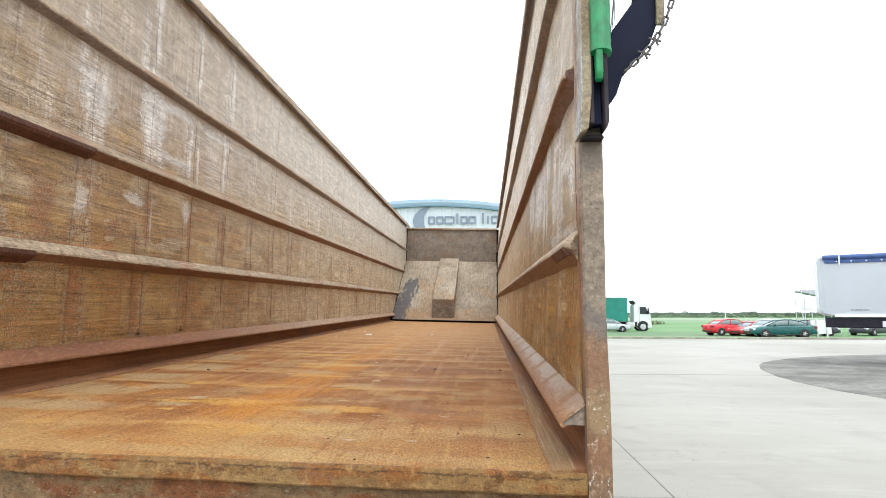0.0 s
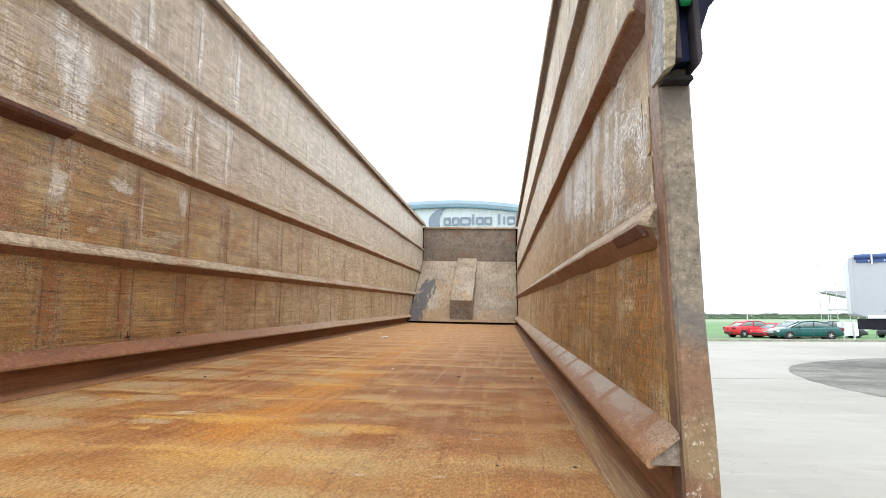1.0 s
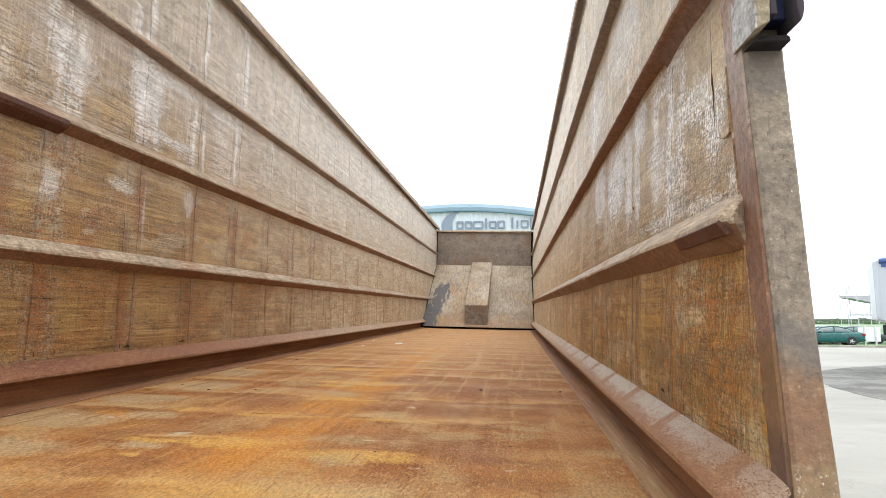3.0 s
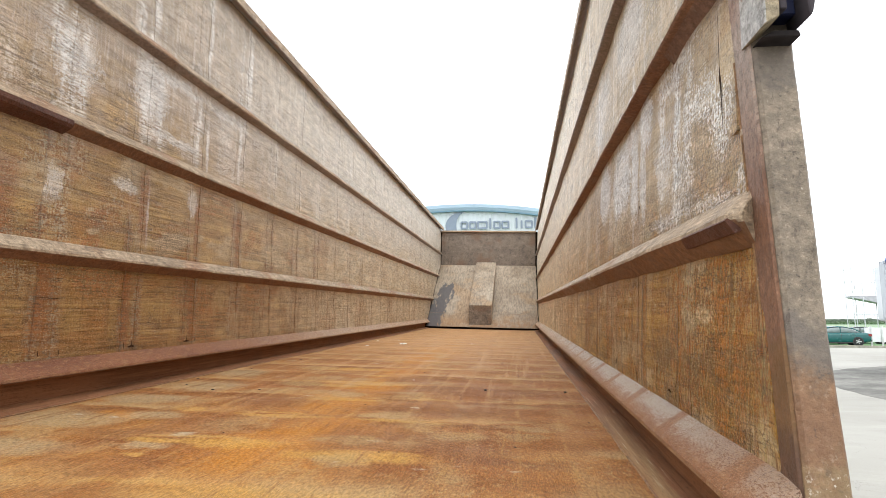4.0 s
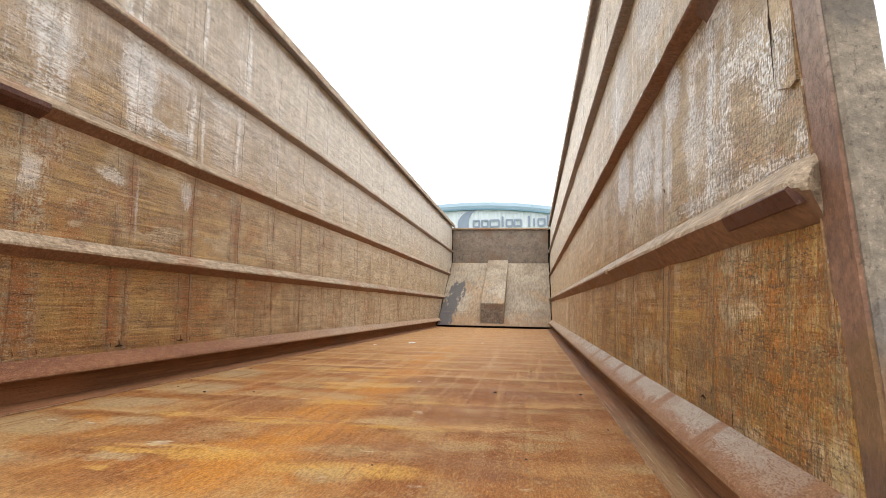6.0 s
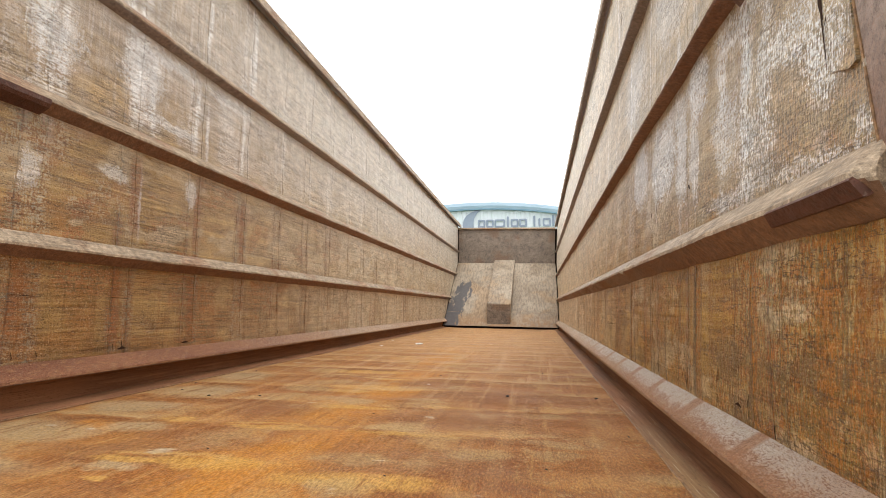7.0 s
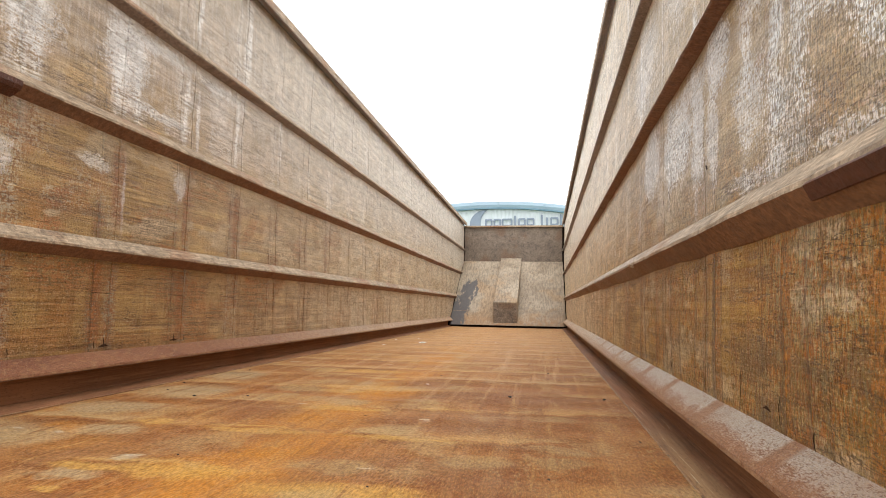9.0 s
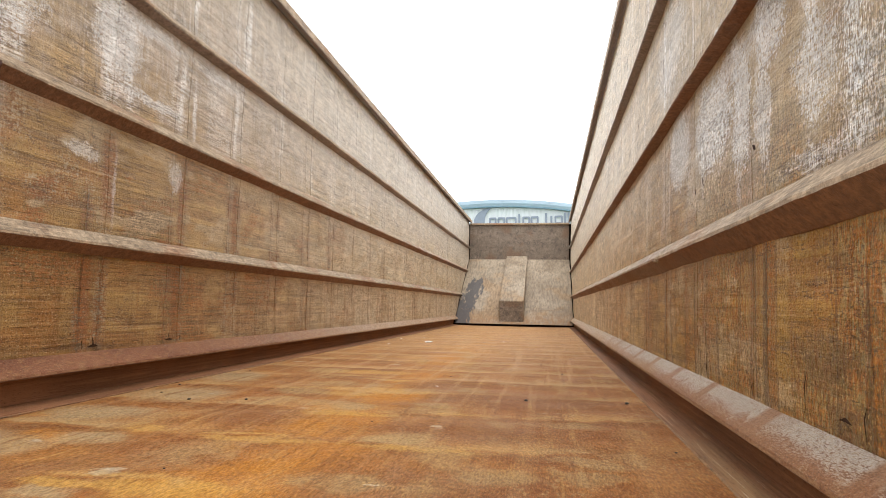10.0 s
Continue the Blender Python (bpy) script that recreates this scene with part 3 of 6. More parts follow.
def rail_steel():
    """Red-brown angle; the right one is hatched white on the upper half of its slope, bare at each stake."""
    n = Nodes("rail_steel", 0.5, spec=0.2)
    x, y, z = n.axis("X"), n.axis("Y"), n.axis("Z")
    big = n.noise(1, (4, 2, 4), detail=6)
    weave = n.noise(1, (380, 95, 380), detail=4, rough=0.75)
    course = n.noise(1, (60, 22, 60), detail=4, rough=0.65, offset=(2, 2, 2))
    fine = n.noise(190, detail=4, rough=0.7)
    c = n.mix(n.ramp(big, 0.36, 0.64), (0.20, 0.076, 0.040), (0.28, 0.120, 0.062))
    c = n.mix(n.ramp(x, 0.0, 0.4, 0, 0.75), c, n.mix(n.ramp(big, 0.36, 0.64), (0.295, 0.135, 0.056), (0.345, 0.20, 0.10)))
    c = n.mix(n.ramp(course, 0.52, 0.62, 0, 0.5), c, (0.38, 0.20, 0.09))
    wob = n.mul(n.math("SUBTRACT", n.noise(1, (1, 3, 1), detail=3), 0.5), 0.12)
    bay = n.math("ABSOLUTE", n.math("SUBTRACT", n.math("FRACT", n.math("DIVIDE", n.math("ADD", n.math("ADD", y, wob), 0.165), 0.445)), 0.5))
    bare = n.ramp(bay, 0.40, 0.46, 1.0, 0.12)
    run = n.mul(n.ramp(n.noise(1, (1, 2.2, 1), detail=3, offset=(0, 4, 0)), 0.30, 0.46, 0.7, 1.0), bare, n.ramp(y, 0.25, 0.8, 0.45, 1.0), n.ramp(x, 0.0, 0.4))
    lift = n.ramp(z, 0.118, 0.166, -0.13, 0.06)
    white = n.ramp(n.math("ADD", n.math("ADD", n.mul(weave, 0.75), n.mul(course, 0.25)), lift), 0.44, 0.56)
    c = n.mix(n.mul(run, white, 0.82), c, n.mix(n.ramp(fine, 0.4, 0.6), (0.43, 0.385, 0.315), (0.58, 0.54, 0.475)))
    # the walls' far glare carried into the rail colour
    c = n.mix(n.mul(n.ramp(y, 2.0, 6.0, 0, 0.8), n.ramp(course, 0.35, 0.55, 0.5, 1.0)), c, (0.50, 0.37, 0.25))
    c = n.mix(n.ramp(weave, 0.55, 0.64, 0, 0.7), c, (0.13, 0.05, 0.022))
    c = n.mix(n.ramp(fine, 0.55, 0.66, 0, 0.75), c, (0.10, 0.04, 0.018))
    c = n.mix(n.ramp(fine, 0.44, 0.34, 0, 0.65), c, (0.46, 0.31, 0.19))
    c = n.mix(n.mul(n.ramp(z, 0.126, 0.118), n.ramp(course, 0.4, 0.55), 0.5), c, (0.42, 0.25, 0.13))
    c = n.mix(n.ramp(n.noise(1, (50, 26, 50), detail=5, rough=0.75, offset=(7, 7, 1)), 0.66, 0.70, 0, 0.6), c, (0.58, 0.52, 0.46))
    c = n.tone(c, weave, 0.40, 0.60, 0.76, 1.22)
    return n.done(c, n.ramp(big, 0.3, 0.7, 0.45, 0.65), n.math("ADD", weave, fine), 0.8, 0.005)


def edge_steel(name, a, b, rust, white):
    """Battered rear edge plate: ochre scale, orange rust blooms, dark pits and white chips."""
    n = Nodes(name, 0.6, spec=0.3)
    big = n.noise(1, (3.5, 3.5, 9), detail=7, rough=0.65)
    mid = n.noise(30, detail=7, rough=0.7, offset=(3, 1, 4))
    fine = n.noise(150, detail=5, rough=0.75)
    chip = n.noise(1, (46, 40, 90), detail=7, rough=0.8, turn=(0.0, 0.35, 0.0), offset=(9, 4, 1))
    c = n.mix(n.ramp(big, 0.38, 0.62), a, b)
    c = n.mix(n.ramp(n.noise(1, (4.5, 4, 12), detail=7, rough=0.65, offset=(2, 8, 3)), 0.48, 0.58, 0, 0.85), c, rust)
    c = n.mix(n.ramp(n.noise(1, (3, 4, 8), detail=7, rough=0.65, offset=(6, 3, 7)), 0.56, 0.66, 0, 0.35), c, (0.135, 0.112, 0.10))
    c = n.mix(n.ramp(n.noise(1, (9, 8, 22), detail=7, rough=0.7, offset=(4, 4, 3)), 0.56, 0.62, 0, 0.8), c, tuple(0.5 * v for v in rust))
    c = n.mix(n.ramp(mid, 0.54, 0.66, 0, 0.45), c, tuple(0.45 * v for v in a))
    c = n.mix(n.ramp(mid, 0.45, 0.34, 0, 0.6), c, tuple(min(1, 1.4 * v) for v in b))
    c = n.mix(n.ramp(fine, 0.55, 0.67, 0, 0.75), c, tuple(0.35 * v for v in a))
    c = n.mix(n.ramp(fine, 0.44, 0.34, 0, 0.5), c, tuple(min(1, 1.7 * v) for v in b))
    where = n.ramp(n.noise(1, (5, 5, 7), detail=4, offset=(1, 1, 6)), 0.45, 0.58)
    crack = n.math("ABSOLUTE", n.math("SUBTRACT", n.noise(1, (13, 6, 24), detail=6, rough=0.7, offset=(5, 2, 8)), 0.5))
    c = n.mix(n.mul(n.ramp(crack, 0.010, 0.003), n.ramp(mid, 0.40, 0.52), 0.75), c, (0.045, 0.026, 0.015))
    edge = n.math("ADD", n.axis("Z"), n.mul(n.math("SUBTRACT", n.noise(1, (14, 14, 1), detail=6, rough=0.7, offset=(1, 3, 3)), 0.5), 0.030))
    c = n.mix(n.mul(n.ramp(edge, -0.0125, -0.0085), n.ramp(edge, -0.0055, -0.0085), n.ramp(mid, 0.40, 0.54, 0.0, 0.8)), c, (0.06, 0.034, 0.018))
    c = n.mix(n.mul(n.ramp(chip, 0.60, 0.635), where, white), c, (0.60, 0.58, 0.54))
    return n.done(c, n.ramp(mid, 0.3, 0.7, 0.5, 0.75), n.math("ADD", n.mul(fine, 0.8), n.math("ADD", mid, n.mul(chip, 1.5))), 0.9, 0.008)


def strip_steel():
    """Brown floor edge with long dark and rusty streaks."""
    n = Nodes("streaked_floor_edge", 0.75, spec=0.08)
    big = n.noise(1, (6, 1.1, 1), detail=6)
    long = n.noise(1, (120, 2.6, 120), detail=7, rough=0.7)
    fine = n.noise(1, (220, 60, 220), detail=4, rough=0.7)
    c = n.mix(n.ramp(big, 0.38, 0.62), (0.17, 0.076, 0.038), (0.24, 0.108, 0.053))
    c = n.mix(n.ramp(long, 0.52, 0.62, 0, 0.55), c, (0.29, 0.145, 0.07))
    c = n.mix(n.ramp(long, 0.47, 0.38, 0, 0.5), c, (0.095, 0.042, 0.019))
    x, y = n.axis("X"), n.axis("Y")
    tan = n.mul(n.ramp(n.math("ADD", x, n.mul(n.math("SUBTRACT", big, 0.5), 0.10)), 1.122, 1.100), n.ramp(x, 0.0, 0.5), n.ramp(n.math("ADD", y, n.mul(big, 0.8)), 2.6, 1.2), n.ramp(long, 0.36, 0.56, 0.45, 1.0))
    c = n.mix(n.mul(tan, 0.85), c, (0.285, 0.178, 0.085))
    c = n.mix(n.mul(n.ramp(long, 0.57, 0.63), n.ramp(x, 0.0, 0.5), n.ramp(x, 1.14, 1.12), n.ramp(y, 3.0, 1.0), 0.6), c, (0.47, 0.38, 0.26))
    c = n.mix(n.ramp(fine, 0.55, 0.68, 0, 0.7), c, (0.07, 0.032, 0.015))
    return n.done(c, n.ramp(big, 0.3, 0.7, 0.5, 0.7), n.math("ADD", long, fine), 0.6, 0.004)


def bulkhead_steel():
    """Scoured sloping plate with a dark grease smear down one side."""
    n = Nodes("bulkhead_steel", 0.6, spec=0.35)
    x, z = n.axis("X"), n.axis("Z")
    big = n.noise(2.2, detail=7, rough=0.6)
    mid = n.noise(1, (14, 9, 9), detail=7, rough=0.7, offset=(3, 3, 3))
    fine = n.noise(55, detail=4, rough=0.7)
    c = n.mix(n.ramp(big, 0.38, 0.62), (0.252, 0.197, 0.140), (0.347, 0.282, 0.208))
    c = n.mix(n.ramp(n.noise(1.6, detail=6, offset=(5, 2, 2)), 0.5, 0.62, 0, 0.6), c, (0.33, 0.21, 0.11))
    c = n.mix(n.ramp(mid, 0.54, 0.66, 0, 0.6), c, (0.21, 0.15, 0.10))
    c = n.mix(n.ramp(fine, 0.55, 0.7, 0, 0.5), c, (0.16, 0.11, 0.075))
    c = n.tone(c, n.noise(1, (30, 7, 7), detail=6, rough=0.7, offset=(8, 1, 2)), 0.38, 0.62, 0.78, 1.2)
    c = n.mix(n.mul(n.ramp(z, 0.34, 0.06), n.ramp(mid, 0.38, 0.58, 0.2, 0.8)), c, (0.30, 0.17, 0.08))
    smear = n.noise(1, (11, 3, 3.2), detail=6, rough=0.65, offset=(0, 1, 6))
    near = n.mul(n.ramp(n.math("ABSOLUTE", n.math("ADD", x, n.math("MULTIPLY_ADD", z, -0.22, 1.05))), 0.30, 0.03), n.ramp(z, 1.15, 0.8))
    c = n.mix(n.mul(n.ramp(n.math("ADD", smear, n.mul(near, 0.38)), 0.66, 0.74), n.ramp(near, 0.05, 0.3), 0.9), c, (0.085, 0.08, 0.085))
    return n.done(c, n.ramp(mid, 0.3, 0.7, 0.5, 0.7), n.math("ADD", mid, fine), 0.4, 0.006)


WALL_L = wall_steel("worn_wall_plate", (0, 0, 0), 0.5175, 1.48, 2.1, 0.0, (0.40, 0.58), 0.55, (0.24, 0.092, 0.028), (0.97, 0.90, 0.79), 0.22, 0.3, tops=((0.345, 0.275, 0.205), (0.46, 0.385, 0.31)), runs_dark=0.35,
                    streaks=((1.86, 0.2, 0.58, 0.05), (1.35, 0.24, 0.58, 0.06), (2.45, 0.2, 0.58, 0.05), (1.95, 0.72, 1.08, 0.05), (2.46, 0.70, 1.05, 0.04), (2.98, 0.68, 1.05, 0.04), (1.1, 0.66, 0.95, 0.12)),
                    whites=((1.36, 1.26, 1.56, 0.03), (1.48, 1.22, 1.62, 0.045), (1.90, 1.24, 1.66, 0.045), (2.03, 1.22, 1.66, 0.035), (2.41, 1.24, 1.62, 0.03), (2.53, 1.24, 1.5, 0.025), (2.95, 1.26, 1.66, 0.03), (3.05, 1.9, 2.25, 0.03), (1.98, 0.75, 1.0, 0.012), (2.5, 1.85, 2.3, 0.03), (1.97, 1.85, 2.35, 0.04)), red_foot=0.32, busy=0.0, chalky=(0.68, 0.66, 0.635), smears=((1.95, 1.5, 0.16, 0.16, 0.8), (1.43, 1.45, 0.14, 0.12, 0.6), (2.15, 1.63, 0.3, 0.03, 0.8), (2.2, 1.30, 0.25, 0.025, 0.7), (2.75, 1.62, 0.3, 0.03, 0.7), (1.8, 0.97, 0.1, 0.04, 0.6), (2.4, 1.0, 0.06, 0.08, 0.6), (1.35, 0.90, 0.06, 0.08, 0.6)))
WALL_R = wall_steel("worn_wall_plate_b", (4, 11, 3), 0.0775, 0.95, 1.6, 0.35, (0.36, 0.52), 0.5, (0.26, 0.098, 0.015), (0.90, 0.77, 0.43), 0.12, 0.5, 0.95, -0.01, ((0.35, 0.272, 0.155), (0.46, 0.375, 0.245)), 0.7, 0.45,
                    ((1.185, 0.17, 0.60, 0.035), (0.755, 0.17, 0.56, 0.03), (2.01, 0.2, 0.55, 0.025), (1.76, 0.42, 0.56, 0.02), (0.46, 0.18, 0.5, 0.05)),
                    ((0.97, 0.66, 1.05, 0.05), (0.80, 0.64, 1.10, 0.06), (1.42, 0.7, 1.3, 0.03), (1.74, 0.76, 1.1, 0.03), (0.47, 0.72, 1.1, 0.04), (1.22, 0.85, 1.2, 0.05), (2.4, 1.25, 1.65, 0.04)), 0.92, (0.16, 0.54, 0.30), 0.10, 1.5, 0.28, (0.64, 0.64, 0.63),
                    smears=((0.44, 0.83, 0.08, 0.07, 0.76), (0.56, 0.90, 0.10, 0.06, 0.76), (0.67, 0.90, 0.05, 0.16, 0.76), (0.79, 0.88, 0.05, 0.14, 0.76), (1.16, 1.04, 0.10, 0.10, 0.80), (0.95, 0.84, 0.10, 0.10, 0.68), (0.74, 0.75, 0.12, 0.06, 0.50),
                            (1.22, 0.84, 0.06, 0.14, 0.68), (0.85, 0.675, 0.25, 0.03, 0.50), (0.50, 0.64, 0.16, 0.03, 0.58), (2.10, 0.98, 0.16, 0.15, 0.80), (1.65, 0.95, 0.18, 0.15, 0.85), (1.38, 0.90, 0.08, 0.16, 0.8), (0.35, 0.67, 0.04, 0.04, 0.58), (1.45, 1.05, 0.2, 0.06, 0.58),
                            (2.3, 1.45, 0.3, 0.18, 0.50), (1.5, 1.5, 0.3, 0.16, 0.50), (0.80, 1.08, 0.2, 0.05, 0.58)),
                    bare=((1.04, 0.95, 0.06, 0.055), (0.72, 0.99, 0.025, 0.05), (0.62, 0.775, 0.11, 0.022), (0.47, 0.735, 0.08, 0.018), (0.39, 0.70, 0.022, 0.022), (1.60, 0.675, 0.14, 0.018), (1.12, 0.68, 0.10, 0.02), (0.9, 0.73, 0.16, 0.02)))
FLOOR = floor_steel()
FRAME = frame_steel("rear_frame_steel", (0.155, 0.120, 0.086), (0.25, 0.198, 0.146), (0.19, 0.112, 0.058), amount=0.9, grey=0.1, foot=0.42, blotch=0.25, bands=((0.32, 0.42, (0.115, 0.098, 0.088), 0.65), (0.20, 0.30, (0.20, 0.095, 0.048), 0.55), (0.09, 0.19, (0.255, 0.175, 0.088), 0.6), (0.0, 0.08, (0.19, 0.085, 0.042), 0.5), (0.82, 1.2, (0.09, 0.076, 0.068), 0.55)), flakes=0.2)
LINER = frame_steel("liner_steel", (0.17, 0.082, 0.048), (0.22, 0.115, 0.068), (0.20, 0.075, 0.034), amount=0.15, blotch=0.5, top=(0.42, 0.34, 0.285), bands=((0.22, 0.36, (0.16, 0.09, 0.028), 0.6), (0.0, 0.23, (0.075, 0.045, 0.03), 0.7)))
TAN = frame_steel("tan_plate_steel", (0.225, 0.182, 0.115), (0.29, 0.24, 0.16), (0.20, 0.14, 0.08), amount=0.2, blotch=0.6)
PALE = frame_steel("scoured_pale_steel", (0.30, 0.285, 0.265), (0.42, 0.41, 0.395), (0.30, 0.25, 0.18), amount=0.7)
RIB = frame_steel("rib_steel", (0.33, 0.235, 0.15), (0.42, 0.32, 0.22), (0.29, 0.15, 0.08), amount=0.2, drawn=0.7)
RAIL = rail_steel()
# one oxide filler plate in two tones; the darker holds shade under ribs
CAPS = frame_steel("shaded_oxide_cap", (0.085, 0.031, 0.018), (0.112, 0.043, 0.025), (0.085, 0.030, 0.017), amount=0.04, blotch=0.35)
CAPS_R = frame_steel("brown_oxide_cap", (0.15, 0.082, 0.058), (0.185, 0.104, 0.074), (0.14, 0.072, 0.048), amount=0.04, blotch=0.35)
# underside steels: brown rust with the shade beneath ribs and rails in it
MAUVE = frame_steel("shaded_mauve_steel", (0.23, 0.185, 0.165), (0.29, 0.235, 0.21), (0.23, 0.17, 0.14), amount=0.05, blotch=0.35)
UNDER = frame_steel("shaded_rust", (0.195, 0.102, 0.062), (0.245, 0.13, 0.080), (0.195, 0.09, 0.050), amount=0.04, blotch=0.35)
UNDER_R = frame_steel("shaded_warm_rust", (0.18, 0.088, 0.045), (0.225, 0.115, 0.060), (0.19, 0.080, 0.036), amount=0.04, blotch=0.35)
BULK = bulkhead_steel()
BULK_TOP = frame_steel("bulkhead_top_steel", (0.175, 0.138, 0.108), (0.23, 0.182, 0.142), (0.18, 0.115, 0.075), amount=0.15)
SILL = edge_steel("sill_steel", (0.245, 0.128, 0.042), (0.335, 0.198, 0.070), (0.27, 0.095, 0.018), 0.2)
STRIP = strip_steel()
SEAM = frame_steel("weld_seam_steel", (0.21, 0.11, 0.05), (0.30, 0.17, 0.078), (0.20, 0.085, 0.036), amount=0.2)
CHANNEL = edge_steel("channel_steel", (0.165, 0.092, 0.042), (0.25, 0.152, 0.068), (0.24, 0.075, 0.022), 0.7)
DARK = plain("gap_shade", (0.02, 0.014, 0.011), 0.9, spec=0.1)
TEAR = plain("torn_plate_edge", (0.045, 0.024, 0.015), 0.9, spec=0.1)
DULL_DARK = plain("dull_dark_steel", (0.026, 0.022, 0.022), 0.95, vary=0.4, scale=18, spec=0.03)
FLANGE = plain("dark_mauve_steel", (0.040, 0.034, 0.038), 0.8, vary=0.35, scale=14, spec=0.1)
BLACK = plain("black_steel", (0.016, 0.015, 0.024), 0.6, vary=0.4, scale=14, spec=0.25)
NAVY = plain("navy_paint", (0.005, 0.007, 0.024), 0.6, vary=0.4, spec=0.2)
GREEN = plain("green_ram_paint", (0.014, 0.185, 0.06), 0.42, vary=0.3, scale=22)
CHAIN = plain("dull_chain_steel", (0.115, 0.105, 0.095), 0.6, 0.3)
TYRE = plain("tyre_rubber", (0.022, 0.022, 0.023), 0.85)
ALLOY = plain("wheel_alloy", (0.62, 0.62, 0.63), 0.4, 0.2)


# ---- mesh helpers ----
def link(name, verts, faces, material, parent=None, label="", smooth=False):
    me = bpy.data.meshes.new(name)
    me.from_pydata([tuple(v) for v in verts], [], faces)
    me.materials.append(material)
    if smooth:
        me.polygons.foreach_set("use_smooth", [True] * len(me.polygons))
    me.update()
    ob = new(name, me)
    if parent:
        ob.parent = parent
    if label:
        ob["label"] = label
    return ob


def part(name, bm, material, parent, label="", smooth=False):
    me = bpy.data.meshes.new(name)
    bmesh.ops.recalc_face_normals(bm, faces=bm.faces[:])
    bm.to_mesh(me)
    bm.free()
    me.materials.append(material)
    if smooth:
        me.polygons.foreach_set("use_smooth", [True] * len(me.polygons))
    ob = new(name, me)
    if parent:
        ob.parent = parent
    if label:
        ob["label"] = label
    return ob


def thing(name, label, category, m=None, group="", kind=""):
    ob = new(name)
    ob.empty_display_size = 0.2
    if m is not None:
        ob.matrix_world = m
    return tagged(ob, label, category, group, kind)


def block(bm, a, b, bevel=0.0, m=None):
    """A box from corner a to corner b, with rounded edges."""
    a, b = Vector(a), Vector(b)
    got = bmesh.ops.create_cube(bm, size=1, matrix=Matrix.Translation((a + b) / 2) @ Matrix.Diagonal((*[abs(v) for v in b - a], 1)))["verts"]
    if bevel:
        edges = list({e for v in got for e in v.link_edges})
        got = bmesh.ops.bevel(bm, geom=edges, offset=bevel, segments=2, affect="EDGES", profile=0.6)["verts"]
    if m is not None:
        bmesh.ops.transform(bm, matrix=m, verts=list(got))
    return bm


def box_part(name, a, b, material, parent, bevel=0.004, label="", m=None):
    return part(name, block(bmesh.new(), a, b, bevel, m), material, parent, label)


def rod(bm, a, b, r, seg=12, r2=None):
    a, b = Vector(a), Vector(b)
    m = Matrix.Translation((a + b) / 2) @ (b - a).to_track_quat("Z", "Y").to_matrix().to_4x4()
    bmesh.ops.create_cone(bm, cap_ends=True, segments=seg, radius1=r, radius2=r if r2 is None else r2, depth=(b - a).length, matrix=m)
    return bm


def swept(name, rings, material, parent, label="", smooth=False):
    """A closed skin through rings of points, capped at both ends."""
    k = len(rings[0])
    verts = [p for ring in rings for p in ring]
    faces = []
    for i in range(len(rings) - 1):
        for j in range(k):
            a, b = i * k + j, i * k + (j + 1) % k
            faces.append((a, b, b + k, a + k))
    faces.append(tuple(range(k - 1, -1, -1)))
    faces.append(tuple(range(len(verts) - k, len(verts))))
    ob = link(name, verts, faces, material, parent, label, smooth)
    bm = bmesh.new()
    bm.from_mesh(ob.data)
    bmesh.ops.recalc_face_normals(bm, faces=bm.faces[:])
    bm.to_mesh(ob.data)
    bm.free()
    return ob


def prism(name, outline, axis, lo, hi, material, parent, bevel=0.0, label=""):
    """A flat outline given in the two other axes, drawn out along one axis."""
    bm = bmesh.new()

    def lift(p, d):
        q = list(p)
        q.insert("xyz".index(axis), d)
        return q

    f = bm.faces.new([bm.verts.new(lift(p, lo)) for p in outline])
    up = bmesh.ops.extrude_face_region(bm, geom=[f])["geom"]
    step = Vector(lift((0, 0), hi - lo))
    bmesh.ops.translate(bm, vec=step, verts=[v for v in up if isinstance(v, bmesh.types.BMVert)])
    if bevel:
        bmesh.ops.bevel(bm, geom=bm.edges[:], offset=bevel, segments=2, affect="EDGES", profile=0.6)
    return part(name, bm, material, parent, label)


def wave(x, y, z=0.0):
    return noise.noise(Vector((x, y, z)))


# ---- the tipping trailer whose open body the camera looks into ----
HALF, FRONT, RAKE, REAR = 1.15, 13.44, 0.212, 0.06
UP = Vector((-0.0219, 0.0200, 0.9996)).normalized()
TRAILER = Matrix.Translation((0, 0, 1.33)) @ UP.rotation_difference(Vector((0, 0, 1))).to_matrix().to_4x4()
trailer = thing("tipping_trailer", "long rusty steel tipping trailer body, open-topped and empty, tailgate raised", "trailer", TRAILER)


def rear_y(z):
    return REAR + RAKE * z


def front_y(z):
    """Where the front bulkhead meets the walls: sloped below, upright above."""
    return min(FRONT, 11.28 + max(0.0, z) * (FRONT - 11.28) / 1.43)


def wall_x(side, z):
    return HALF + (0.012 * z if side > 0 else 0.0)


RIB_Z = (0.16, 0.61, 1.163, 1.72, 2.392)


def panel_x(side, y, z):
    """The dented inner face of a side wall."""
    k = max(i for i in range(4) if z >= RIB_Z[i] - 1e-6)
    lo, hi = RIB_Z[k], RIB_Z[k + 1]
    bow = 0.004 * math.cos(2 * math.pi * (y + 0.14) / 0.53) * math.sin(math.pi * (z - lo) / (hi - lo))
    dent = 0.010 * wave(y * 1.3 + 9 * side, z * 1.6 + 4 * k, side) + 0.005 * wave(y * 4.1, z * 4.3, 7 * side)
    return wall_x(side, z) + (bow + dent) * min(1.0, 6 * min(z - lo, hi - z) / (hi - lo) + 0.25)


